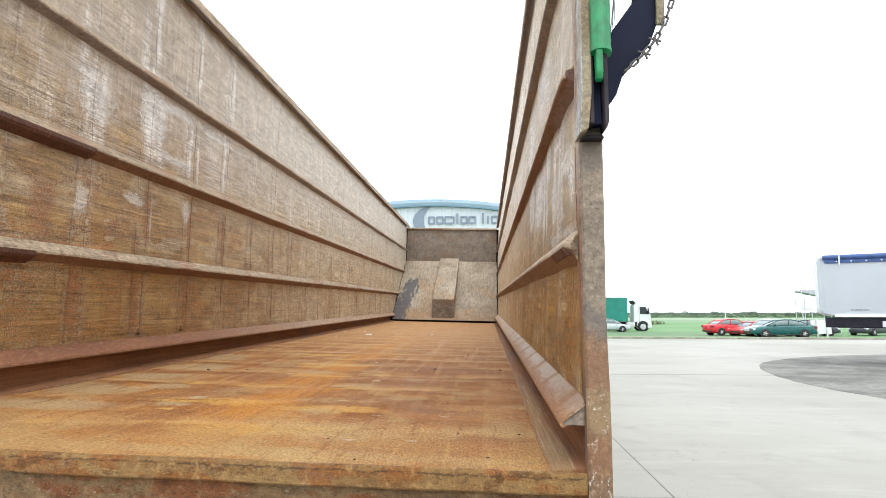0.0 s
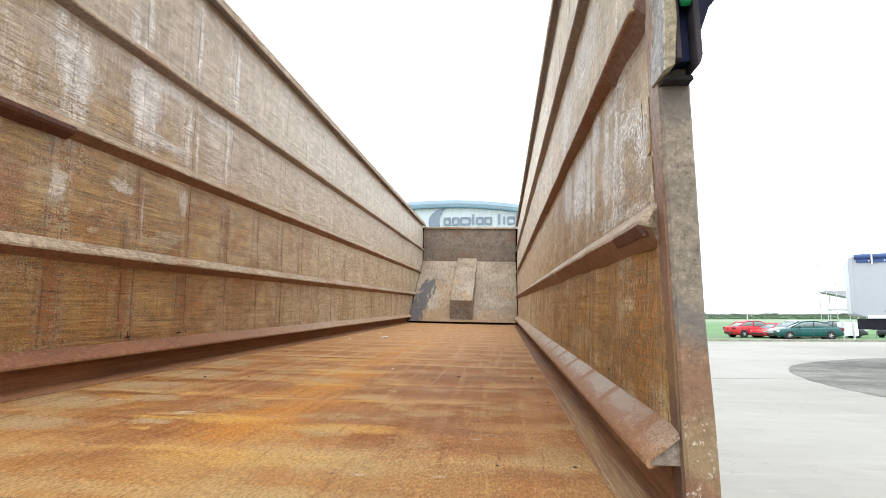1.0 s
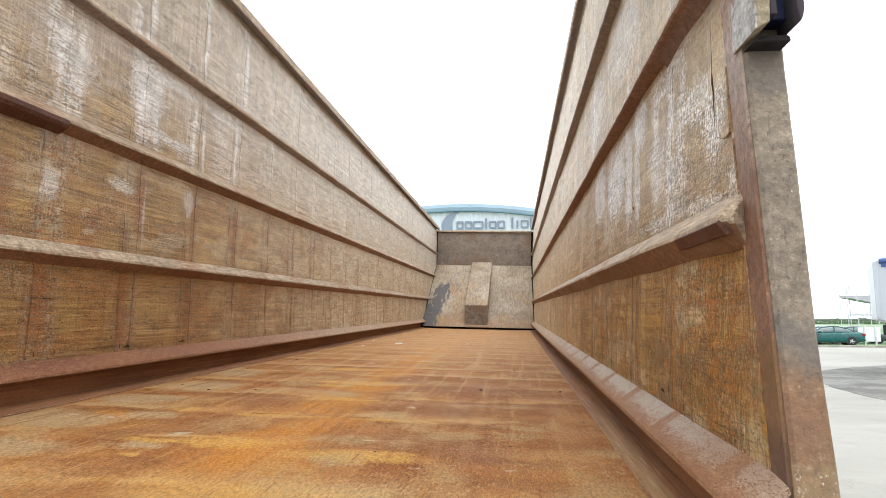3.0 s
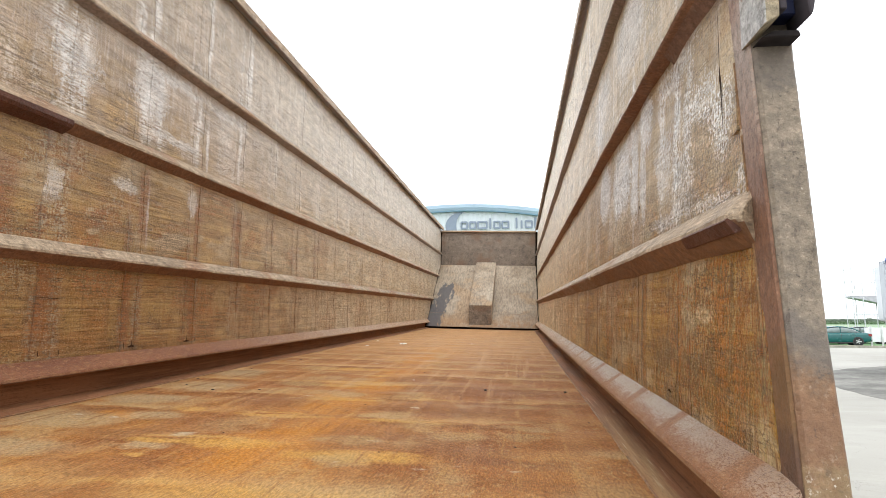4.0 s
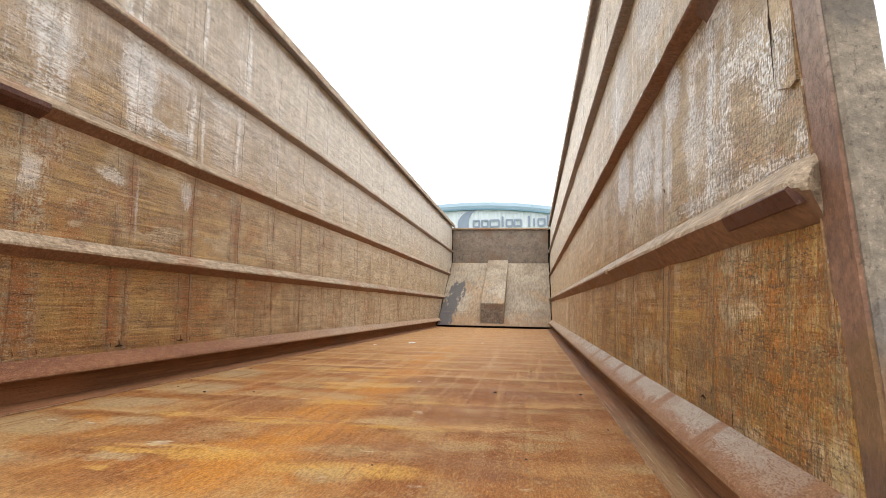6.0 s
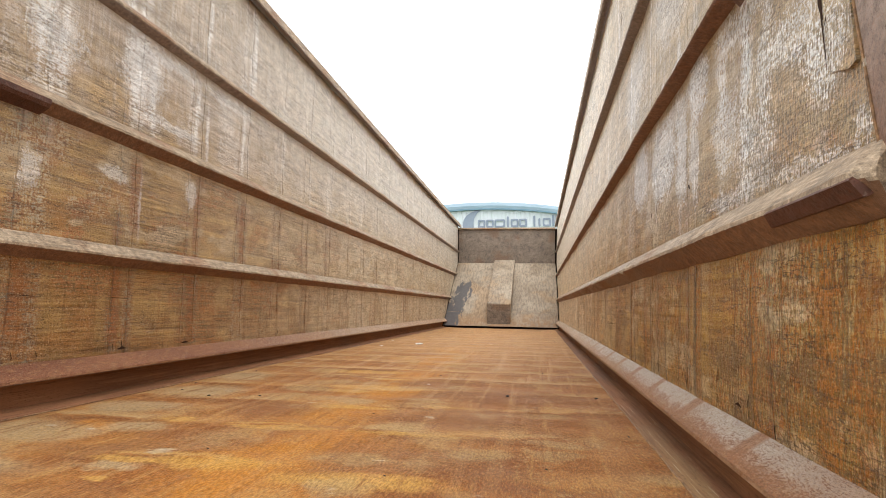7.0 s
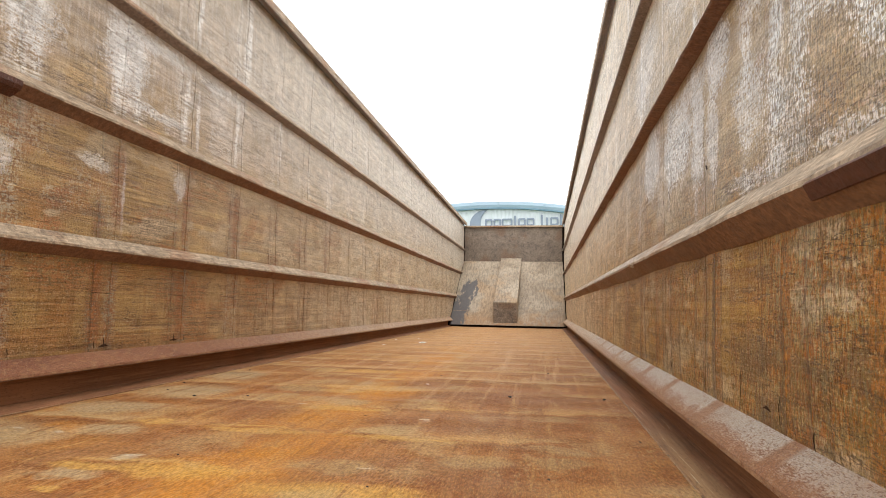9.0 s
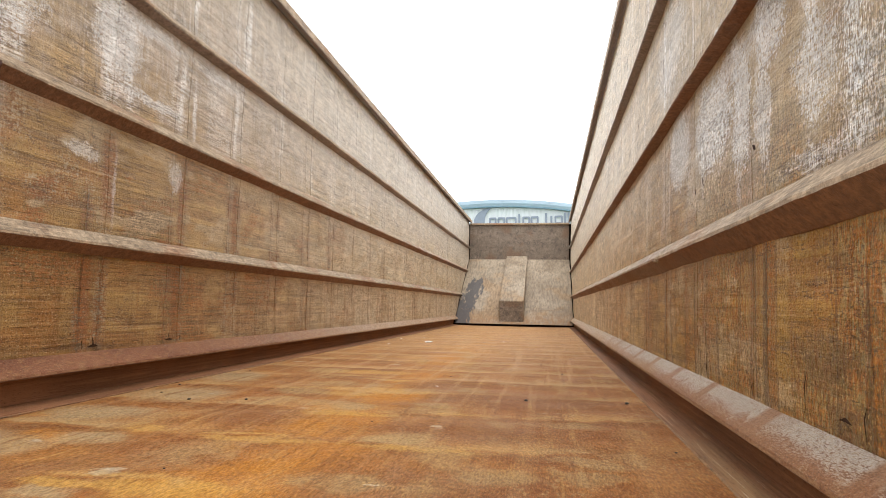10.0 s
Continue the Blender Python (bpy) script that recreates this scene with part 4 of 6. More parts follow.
def slit(wall, side, run, width):
    """A dark tear in the plate along points of y and z."""
    verts, faces = [], []
    fine = []
    for (y0, z0), (y1, z1) in zip(run, run[1:]):
        fine += [(y0 + (y1 - y0) * i / 6, z0 + (z1 - z0) * i / 6) for i in range(6)]
    fine.append(run[-1])
    for i, (y, z) in enumerate(fine):
        a, b = fine[max(0, i - 1)], fine[min(len(fine) - 1, i + 1)]
        d = Vector((b[0] - a[0], b[1] - a[1])).normalized()
        w = width * (0.25 + 0.75 * math.sin(math.pi * (i + 0.3) / (len(fine) - 0.4))) * (0.75 + 0.9 * abs(wave(i * 1.7, y * 9)))
        for s in (-1, 1):
            py, pz = y - s * d.y * w, z + s * d.x * w
            verts.append((side * (panel_x(side, py, pz) - 0.0012), py, pz))
    for i in range(len(fine) - 1):
        faces.append((2 * i, 2 * i + 1, 2 * i + 3, 2 * i + 2))
    link("tear", verts, faces, TEAR, wall)


def side_wall(side, material):
    """One side: outer skin with its stakes, four plates, three ribs, bottom and top rail."""
    out = HALF + 0.035
    skin = swept("side_wall", [[(side * out, rear_y(z) + 0.02 if e else FRONT + 0.05, z) for z in (-0.08, 0.6, 1.2, 1.8, 2.36)]
                               + [(side * (out + 0.02), rear_y(z) + 0.02 if e else FRONT + 0.05, z) for z in (2.36, 1.8, 1.2, 0.6, -0.08)]
                               for e in (1, 0)], material, trailer)
    edges = RIB_Z
    for k in range(4):
        lo, hi = edges[k], edges[k + 1]
        rings, steps = [], 190
        for i in range(steps + 1):
            s = (i / steps) ** 1.6
            ring = []
            zs = [lo + (hi - lo) * j / 9 for j in range(10)]
            for z in zs:
                y = rear_y(z) + 0.085 + s * (front_y(z) - 0.012 - rear_y(z) - 0.085)
                low = 0.0065 * max(0.0, y - 2.0) * (z - lo) / (hi - lo) if k == 3 else 0.0
                ring.append((side * panel_x(side, y, min(z, hi - 1e-5)), y, z - low))
            for z in (hi, lo):
                y = rear_y(z) + 0.085 + s * (front_y(z) - 0.012 - rear_y(z) - 0.085)
                low = 0.0065 * max(0.0, y - 2.0) if k == 3 and z == hi else 0.0
                ring.append((side * (out - 0.002), y, z - low))
            rings.append(ring)
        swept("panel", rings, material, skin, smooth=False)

    def rail(name, prof, mat, wear, label=""):
        rings = []
        for i in range(361):
            s = (i / 360) ** 1.9
            ring = []
            for n, (p, z) in enumerate(prof):
                lead = 0.008 if name == "bottom_rail" and p > 0.005 else 0.072 if side > 0 and name == "rib" and p > 0.03 else 0.09
                y = rear_y(z) + lead + s * (front_y(z) - 0.02 - rear_y(z) - lead)
                w = 0.6 * wear * wave(y * 2.7, z * 3 + side * 5, 2) + 0.35 * wear * wave(y * 11.1, z * 2, side) + (0.35 * wear * wave(y * 31, z, 4) if p > 0.04 else 0)
                if side > 0 and name == "rib" and p > 0:
                    p *= min(1.0, 0.55 + 0.45 * (y - rear_y(z) - 0.07) / 0.03)
                droop = 0.0065 * max(0.0, y - 2.0) if name == "top_rail" else 0.0
                sag = droop + 0.004 * max(0.0, 1.6 - y) * (side > 0 and name == "rib" and z < 0.8)
                ring.append((side * (wall_x(side, z) - p - (w if p > 0.01 else 0)), y, z - sag + (0.7 * w if p > 0.01 else 0)))
            rings.append(ring)
        ob = swept(name, rings, mat, skin, label)
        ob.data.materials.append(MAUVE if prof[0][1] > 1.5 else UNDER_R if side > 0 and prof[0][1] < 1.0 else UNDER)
        # downward faces take the darker steel, so underside shade sits in the colour
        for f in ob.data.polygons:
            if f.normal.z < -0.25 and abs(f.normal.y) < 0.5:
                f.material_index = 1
        return ob

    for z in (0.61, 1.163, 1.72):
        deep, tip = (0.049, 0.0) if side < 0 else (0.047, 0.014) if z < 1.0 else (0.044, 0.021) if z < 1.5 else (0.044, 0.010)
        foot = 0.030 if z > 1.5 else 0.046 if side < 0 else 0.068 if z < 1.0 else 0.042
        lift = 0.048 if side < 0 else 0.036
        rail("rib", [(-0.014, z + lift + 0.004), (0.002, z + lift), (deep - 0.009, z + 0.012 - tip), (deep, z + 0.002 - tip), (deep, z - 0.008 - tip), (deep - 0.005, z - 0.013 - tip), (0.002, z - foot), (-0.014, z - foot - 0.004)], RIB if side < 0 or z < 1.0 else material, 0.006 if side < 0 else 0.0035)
    # a folded angle, hollow behind
    lip = 0.066 if side < 0 else 0.071
    rail("bottom_rail", [(0.001, 0.176), (0.010, 0.172), (lip - 0.007, 0.132), (lip, 0.124), (lip, 0.114), (lip - 0.006, 0.109), (0.001, 0.110),
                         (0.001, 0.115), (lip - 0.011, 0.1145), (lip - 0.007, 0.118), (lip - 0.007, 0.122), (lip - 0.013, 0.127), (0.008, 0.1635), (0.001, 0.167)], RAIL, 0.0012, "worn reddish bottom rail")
    swept("rail_filler", [[(side * (wall_x(side, z) - p), rear_y(z) + d, z) for p, z in ((0.002, 0.1152), (lip - 0.0115, 0.1152), (lip - 0.0075, 0.1182), (lip - 0.0075, 0.1218), (lip - 0.0135, 0.1268), (0.008, 0.1632), (0.002, 0.1655))] for d in (0.015, 0.05)], BULK_TOP, skin, "grimy end filler of the bottom rail")
    lip = 0.076 if side < 0 else 0.056
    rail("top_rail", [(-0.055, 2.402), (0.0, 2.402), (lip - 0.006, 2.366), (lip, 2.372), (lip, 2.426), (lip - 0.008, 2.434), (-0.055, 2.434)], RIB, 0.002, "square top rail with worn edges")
    # the foot of the wall under the bottom rail
    swept("skirt", [[(side * (HALF - 0.004), rear_y(0) + 0.09 if e else 11.2, 0.0), (side * (HALF - 0.004), rear_y(0.1) + 0.09 if e else 11.3, 0.108),
                     (side * (HALF + 0.03), rear_y(0.1) + 0.09 if e else 11.3, 0.108), (side * (HALF + 0.03), rear_y(0) + 0.09 if e else 11.2, 0.0)] for e in (1, 0)], STRIP, skin)
    # outer stakes
    me = None
    for i in range(25):
        y = 0.75 + 0.53 * i
        if me is None:
            first = box_part("stake", (side * 1.203, -0.04, -0.08), (side * 1.262, 0.04, 2.30), RIB, skin, 0.006)
            me = first.data
            first.location.y = y
        else:
            ob = new("stake", me)
            ob.parent, ob.location = skin, (0, y, 0)
    return skin


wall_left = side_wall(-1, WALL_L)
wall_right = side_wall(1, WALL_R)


def rib_cap(wall, side, z, y0, y1, deep=1.0, sag=0.0):
    """A filler plate under the rear end of a rib."""
    slim = 1.0 if side < 0 else 0.64 if z > 1.0 else 0.9
    swept("rib_cap", [[(side * (wall_x(side, z) - p), y, z + dz - 0.012 * (side > 0) - sag * (1.6 - y)) for p, dz in ((0.012 if deep < 0.3 else -0.004, -0.031 if deep < 0.3 else -0.05 - 0.012 * deep), (0.046 * slim, -0.012 - 0.022 * deep), (0.051 * slim + 0.003 * deep, -0.008 - 0.012 * deep), (0.0515 * slim + 0.003 * deep, -0.001), (0.02, 0.004), (0.012 if deep < 0.3 else -0.004, 0.0))] for y in (y0, y1)], CAPS_R if side > 0 else CAPS, wall, "dark red filler plate")


bm = bmesh.new()
for k in range(5):
    bmesh.ops.create_icosphere(bm, subdivisions=1, radius=0.013 - 0.0015 * k, matrix=pose(1.116 - 0.004 * (k % 2), 2.30 + 0.028 * k, 0.594 - 0.006 * (k % 3), 20 * k, 35 * k, 50 * k) @ Matrix.Diagonal((0.7, 1.5, 0.8, 1)))
part("burr", bm, RIB, wall_right, "torn burr on the rib's lip")
swept("rib_cap", [[(1.157 - p, y + (0.012 if z < 0.57 and y > 0.5 else 0.0), z) for p, z in ((0.047, 0.586), (0.0515, 0.581), (0.036, 0.560), (0.030, 0.560), (0.020, 0.566))] for y in (0.272, 0.42, 0.560)], CAPS, wall_right, "dark red filler plate")
rib_cap(wall_right, 1, 1.163, 0.37, 0.828, 0.4)
rib_cap(wall_left, -1, 1.163, 0.33, 1.374)
rib_cap(wall_left, -1, 0.61, 0.21, 1.02)
for y, z0, z1, w in ((1.735, 0.185, 0.235, 0.006), (1.32, 0.185, 0.225, 0.005), (1.02, 0.19, 0.30, 0.003), (0.80, 0.185, 0.26, 0.003), (2.36, 0.185, 0.22, 0.003), (2.85, 0.19, 0.25, 0.003), (0.66, 0.17, 0.22, 0.004)):
    slit(wall_right, 1, [(y, z0), (y + 0.004, (z0 + z1) / 2), (y - 0.004, z0 + 0.75 * (z1 - z0))], 0.6 * w)
slit(wall_right, 1, [(1.27, 0.772), (1.283, 0.778), (1.295, 0.785)], 0.006)
slit(wall_right, 1, [(1.842, 0.765), (1.856, 0.79)], 0.006)
slit(wall_right, 1, [(0.845, 0.206), (0.866, 0.211), (0.885, 0.208)], 0.0032)
slit(wall_right, 1, [(1.724, 0.772), (1.735, 0.80)], 0.005)
slit(wall_right, 1, [(0.474, 1.06), (0.464, 0.96), (0.456, 0.90), (0.446, 0.85), (0.435, 0.79)], 0.0022)
slit(wall_right, 1, [(0.463, 0.935), (0.458, 0.912), (0.450, 0.879)], 0.006)
slit(wall_right, 1, [(0.385, 1.05), (0.366, 0.96), (0.350, 0.88), (0.338, 0.80)], 0.0035)
slit(wall_right, 1, [(0.422, 0.902), (0.436, 0.882), (0.446, 0.862)], 0.002)
strip = [(0.338, 0.766), (0.362, 0.762), (0.388, 0.771), (0.415, 0.780), (0.419, 0.83), (0.428, 0.872), (0.437, 0.905), (0.447, 0.935), (0.452, 0.99), (0.458, 1.06), (0.400, 1.06), (0.378, 1.0), (0.362, 0.93), (0.352, 0.86)]
n_strip = len(strip)
link("torn_strip", [(panel_x(1, y, z) - d - 0.002 * wave(y * 30, z * 22), y + (0.003 if d else 0) * wave(z * 60, 3), z) for d in (-0.002, 0.006) for y, z in strip],
     [tuple(range(n_strip, 2 * n_strip)), *((k, (k + 1) % n_strip, n_strip + (k + 1) % n_strip, n_strip + k) for k in range(n_strip))], WALL_R, wall_right, "torn curling strip of wall plate")
for y, z, g in ((2.15, 2.06, 0.05), (2.7, 2.0, 0.06), (3.1, 2.1, 0.05), (3.6, 1.95, 0.05), (4.3, 2.05, 0.06), (2.45, 1.45, 0.04), (3.15, 1.4, 0.03)):
    slit(wall_right, 1, [(y, z - g), (y + 0.006, z), (y, z + g)], 0.004)
for y, w in ((1.345, 0.004), (1.455, 0.003), (1.865, 0.004), (1.925, 0.007), (2.415, 0.006), (2.50, 0.003), (3.03, 0.003), (3.565, 0.006), (4.12, 0.004)):
    slit(wall_left, -1, [(y, 0.190), (y + 0.002, 0.198), (y - 0.003, 0.205 + 4 * w)], w * 0.6)
for y in (1.39, 1.885, 2.44, 2.96):
    slit(wall_left, -1, [(y - 0.09, 0.428), (y, 0.424), (y + 0.07, 0.422)], 0.0011)
slit(wall_left, -1, [(1.9, 0.196), (1.925, 0.199), (1.95, 0.197)], 0.005)
slit(wall_left, -1, [(2.385, 0.196), (2.42, 0.199), (2.44, 0.197)], 0.005)

# floor plate, dished between the cross members, and its two edge strips
verts, faces, NX, NY = [], [], 24, 260
for j in range(NY + 1):
    y = 0.075 + (j / NY) ** 1.4 * (11.312 - 0.075)
    for i in range(NX + 1):
        x = -1.062 + 2.124 * i / NX
        dish = -0.004 * (0.5 + 0.5 * math.sin(2 * math.pi * y / 0.365 + 0.9)) * min(1, 4 * (1.062 - abs(x)))
        verts.append((x, y, dish + 0.003 * wave(x * 2, y * 2, 5)))
for j in range(NY):
    for i in range(NX):
        a = j * (NX + 1) + i
        faces.append((a, a + 1, a + NX + 2, a + NX + 1))
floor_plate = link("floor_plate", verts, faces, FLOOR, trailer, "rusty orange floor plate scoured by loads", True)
box_part("under_plate", (-1.2, 0.09, -0.03), (1.2, 13.4, -0.012), BLACK, trailer, 0)
for side in (-1, 1):
    swept("floor_strip", [[(side * 1.058, y, 0.001), (side * 1.062, y, 0.006), (side * 1.148, y, 0.020), (side * 1.148, y, -0.01), (side * 1.058, y, -0.01)] for y in [0.08 + 11.155 * (k / 30) ** 1.5 for k in range(31)]], STRIP, trailer)
    swept("weld_seam", [[(side * (1.060 + 0.0045 * math.cos(a) + 0.006 * wave(y * 3, side) + 0.003 * wave(y * 14, side)), y, 0.002 + (0.003 + 0.003 * wave(y * 23, 3)) * math.sin(a)) for a in [k * math.pi / 3 for k in range(6)]]
                        for y in [0.085 + 11.18 * (k / 240) ** 1.5 for k in range(241)]], SEAM, trailer)

# front bulkhead: sloped lower plate, upright upper plate, ram housing, top lip
bulkhead = prism("bulkhead", [(11.318, 0.038), (11.352, 0.034), (FRONT + 0.02, 1.43), (FRONT - 0.01, 1.452)], "x", -1.138, 1.138, BULK, trailer, 0.003)
box_part("upper_plate", (-1.128, FRONT - 0.004, 1.44), (1.128, FRONT + 0.02, 2.25), BULK_TOP, bulkhead, 0.003, "darker brown upper plate")
box_part("top_lip", (-1.14, FRONT - 0.06, 2.25), (1.14, FRONT + 0.05, 2.29), RIB, bulkhead, 0.006)
box_part("housing_front", (-0.262, 11.388, 0.012), (0.192, 11.4, 0.47), BULK_TOP, bulkhead, 0.003, "dark rusty front plate of the ram housing")
prism("ram_housing", [(11.40, 0.10), (11.40, 0.49), (FRONT, 1.53), (FRONT, 0.6)], "x", -0.27, 0.2, BULK, bulkhead, 0.008, "boxed-in ram housing with a bright scoured top")
for z, dy in ((0.78, 0.0), (0.30, 0.0)):
    y = 11.28 + z * (FRONT - 11.28) / 1.43
    box_part("weld_seam", (-1.12, y - 0.012, z - 0.004), (1.12, y - 0.008, z + 0.012), RIB, bulkhead, 0.002)
# near-black sheets behind the plates, colouring the shade seen through their gaps
box_part("backing", (-1.19, FRONT + 0.025, -0.05), (1.19, FRONT + 0.05, 2.27), DARK, bulkhead, 0)
prism("slope_backing", [(11.30, -0.03), (11.34, -0.03), (FRONT + 0.025, 1.38), (FRONT + 0.025, 1.42)], "x", -1.18, 1.18, DARK, bulkhead)

# rear frame: raked posts and the sill
for side in (-1, 1):
    def rp(z, d):
        return rear_y(z) + d
    zs = [-0.16, 0.0] + [0.05 * k for k in range(1, 20)] + [1.2, 1.5, 1.9, 2.45]
    rings = []
    for z in zs:
        w = 0.003 * wave(z * 5, side * 3) + 0.0015 * wave(z * 23, side)
        x0, x1 = HALF - 0.004 + 0.008 * max(0, z), float(np.interp(z, (-0.16, 0.2, 0.42, 0.55, 0.9), (1.202, 1.208, 1.207, 1.211, 1.219))) + 0.6 * w
        rings.append([(side * (x0 + 0.006), rp(z, 0), z), (side * (x1 - 0.004), rp(z, 0), z), (side * x1, rp(z, 0.004), z), (side * x1, rp(z, 0.1), z),
                      (side * (x0 + 0.008), rp(z, 0.1), z), (side * x0, rp(z, 0.006), z)])
    post = swept("rear_post", rings, FRAME, trailer, "raked rear post of chipped brown plate")
    swept("liner", [[(side * (HALF - 0.003 + 0.008 * max(0, z)), rp(z, 0.010), z), (side * (HALF - 0.008 + 0.008 * max(0, z)), rp(z, 0.014), z),
                     (side * (HALF - 0.001 + 0.008 * max(0, z)), rp(z, 0.096), z), (side * (HALF + 0.006 + 0.008 * max(0, z)), rp(z, 0.102), z)] for z in zs if 0 <= z <= 1.5], LINER, post, "dark red-brown liner strip")
    fine = [0.02 + 0.88 * k / 60 for k in range(61)]
    for d, r in ((0.099, 0.0026),):
        swept("weld_seam", [[(side * (HALF - 0.001 + 0.008 * z + r * math.cos(a)), rp(z, d + 0.002 * wave(z * 13, d * 90, side)) + r * (1 + 0.4 * wave(z * 40, d)) * math.sin(a), z) for a in [k * math.pi / 3 for k in range(6)]] for z in fine], SEAM, post)
sill = swept("sill", [[(x, y + 0.004 * wave(x * 3, z * 9), z + 0.004 * wave(x * 4, 3) - (0.006 * max(0.0, wave(x * 17, 5)) + 0.003 * max(0.0, wave(x * 60, 8)) if -0.01 < z and y < 0.08 else 0.0)) for y, z in ((0.085, 0.002), (0.072, 0.003), (0.066, -0.004), (0.060, -0.045), (0.064, -0.05), (0.12, -0.05), (0.12, -0.014))]
                      for x in [-1.145 + 2.29 * i / 320 for i in range(321)]], SILL, trailer, "chipped rear sill plate")
box_part("rear_channel", (-1.21, 0.078, -0.26), (1.21, 0.12, -0.052), CHANNEL, trailer, 0.006)

# ---- the ram, its bracket and the tailgate arm at the open rear corner ----
ram_bracket = thing("ram_bracket", "dark steel clevis bracket fixed to the trailer's rear post", "bracket", TRAILER)


def raked(name, outline, d0, d1, material, parent, label=""):
    """A plate lying along the raked rear face, its outline in x and z."""
    n = len(outline)
    verts = [(x, rear_y(z) + d, z) for d in (d0, d1) for x, z in outline]
    faces = [tuple(range(n)), tuple(range(2 * n - 1, n - 1, -1))] + [(k, k + n, (k + 1) % n + n, (k + 1) % n) for k in range(n)]
    bm = bmesh.new()
    vs = [bm.verts.new(v) for v in verts]
    for f in faces:
        bm.faces.new([vs[k] for k in f])
    bmesh.ops.recalc_face_normals(bm, faces=bm.faces[:])
    bmesh.ops.bevel(bm, geom=bm.edges[:], offset=0.002, segments=1, affect="EDGES")
    return part(name, bm, material, parent, label)


cheek = raked("cheek_plate", [(1.144, 0.893), (1.168, 0.907), (1.180, 1.02), (1.187, 1.3), (1.192, 1.6), (1.165, 1.6), (1.158, 1.3), (1.152, 1.02)], -0.078, 0.03, TAN, ram_bracket, "tan worn cheek plate, scoured pale inside")
cheek.data.materials.append(PALE)
for f in cheek.data.polygons:
    f.material_index = int(f.normal.x < -0.7)
raked("flange", [(1.173, 0.925), (1.186, 0.925), (1.190, 1.20), (1.187, 1.20)], -0.070, 0.03, FLANGE, ram_bracket)
raked("flange", [(1.213, 0.925), (1.214, 0.903), (1.219, 0.912), (1.224, 0.93), (1.228, 1.19), (1.214, 1.19)], -0.082, 0.05, FLANGE, ram_bracket)
raked("web", [(1.1865, 0.93), (1.2125, 0.93), (1.2135, 1.2), (1.1905, 1.2)], -0.040, 0.03, NAVY, ram_bracket)
raked("foot_plate", [(1.152, 0.887), (1.216, 0.887), (1.2135, 0.899), (1.174, 0.899), (1.168, 0.896)], -0.040, 0.02, DULL_DARK, ram_bracket, "dark underside plate of the bracket")
ram = thing("hydraulic_ram", "bright green painted hydraulic ram pinned to the rear post bracket", "hydraulic ram", TRAILER)
bm = bmesh.new()
rod(bm, (1.2095, 0.222, 1.142), (1.2295, 0.43, 2.16), 0.0298, 28)
part("barrel", bm, GREEN, ram, smooth=False)
bm = bmesh.new()
rod(bm, (1.2094, 0.2215, 1.1385), (1.2097, 0.2236, 1.150), 0.0308, 28)
part("end_ring", bm, GREEN, ram)
prism("lug", [(0.198, 1.16), (0.190, 1.075), (0.196, 1.056), (0.210, 1.05), (0.226, 1.058), (0.236, 1.16)], "x", 1.192, 1.212, GREEN, ram, 0.005, "green flat lug")
arm = thing("tailgate_arm", "navy blue tailgate arm plate rising beside the rear post", "tailgate arm", TRAILER)
prism("arm_plate", [(1.25, 1.02), (1.283, 1.067), (1.302, 1.126), (1.388, 1.234), (1.407, 1.29), (1.42, 1.40), (1.44, 1.75), (1.36, 1.75), (1.335, 1.366), (1.27, 1.272), (1.25, 1.18)], "y", 0.36, 0.385, NAVY, arm, 0.004)
box_part("chain_plate", (1.402, 0.345, 1.285), (1.428, 0.359, 1.62), TAN, arm, 0.004, "tan chain anchor plate")
bm = bmesh.new()
pts = [Vector((1.305, 0.345, 1.135)) + Vector((0.15, -0.01, 0.25)) * (i / 11) + Vector((0.022, 0, -0.018)) * math.sin(math.pi * i / 11) for i in range(12)]
for i, (p, q) in enumerate(zip(pts, pts[1:])):
    m = Matrix.Translation((p + q) / 2) @ (q - p).to_track_quat("X", "Z").to_matrix().to_4x4() @ pose(0, 0, 0, 90 * (i % 2))
    for sgn in (-1, 1):
        rod(bm, m @ Vector((-0.013, sgn * 0.006, 0)), m @ Vector((0.013, sgn * 0.006, 0)), 0.0032, 6)
    for sgn in (-1, 1):
        rod(bm, m @ Vector((sgn * 0.013, -0.006, 0)), m @ Vector((sgn * 0.013, 0.006, 0)), 0.0032, 6)
part("chain", bm, CHAIN, arm, "dull steel safety chain")
for x0, x1 in ((1.262, 1.300), (1.268, 1.296), (1.285, 1.275)):
    bm = bmesh.new()
    rod(bm, (x0, 0.372, 1.20), (x1, 0.372, 1.62), 0.0014, 6)
    part("wire", bm, CHAIN, arm)
for p in (pts[3], pts[5]):
    bm = bmesh.new()
    rod(bm, p + Vector((-0.018, 0, 0.008)), p + Vector((0.02, 0, -0.004)), 0.0035, 6)
    rod(bm, p + Vector((0.0, 0, 0.01)), p + Vector((0.01, 0, -0.016)), 0.0035, 6)
    part("hook", bm, CHAIN, arm)

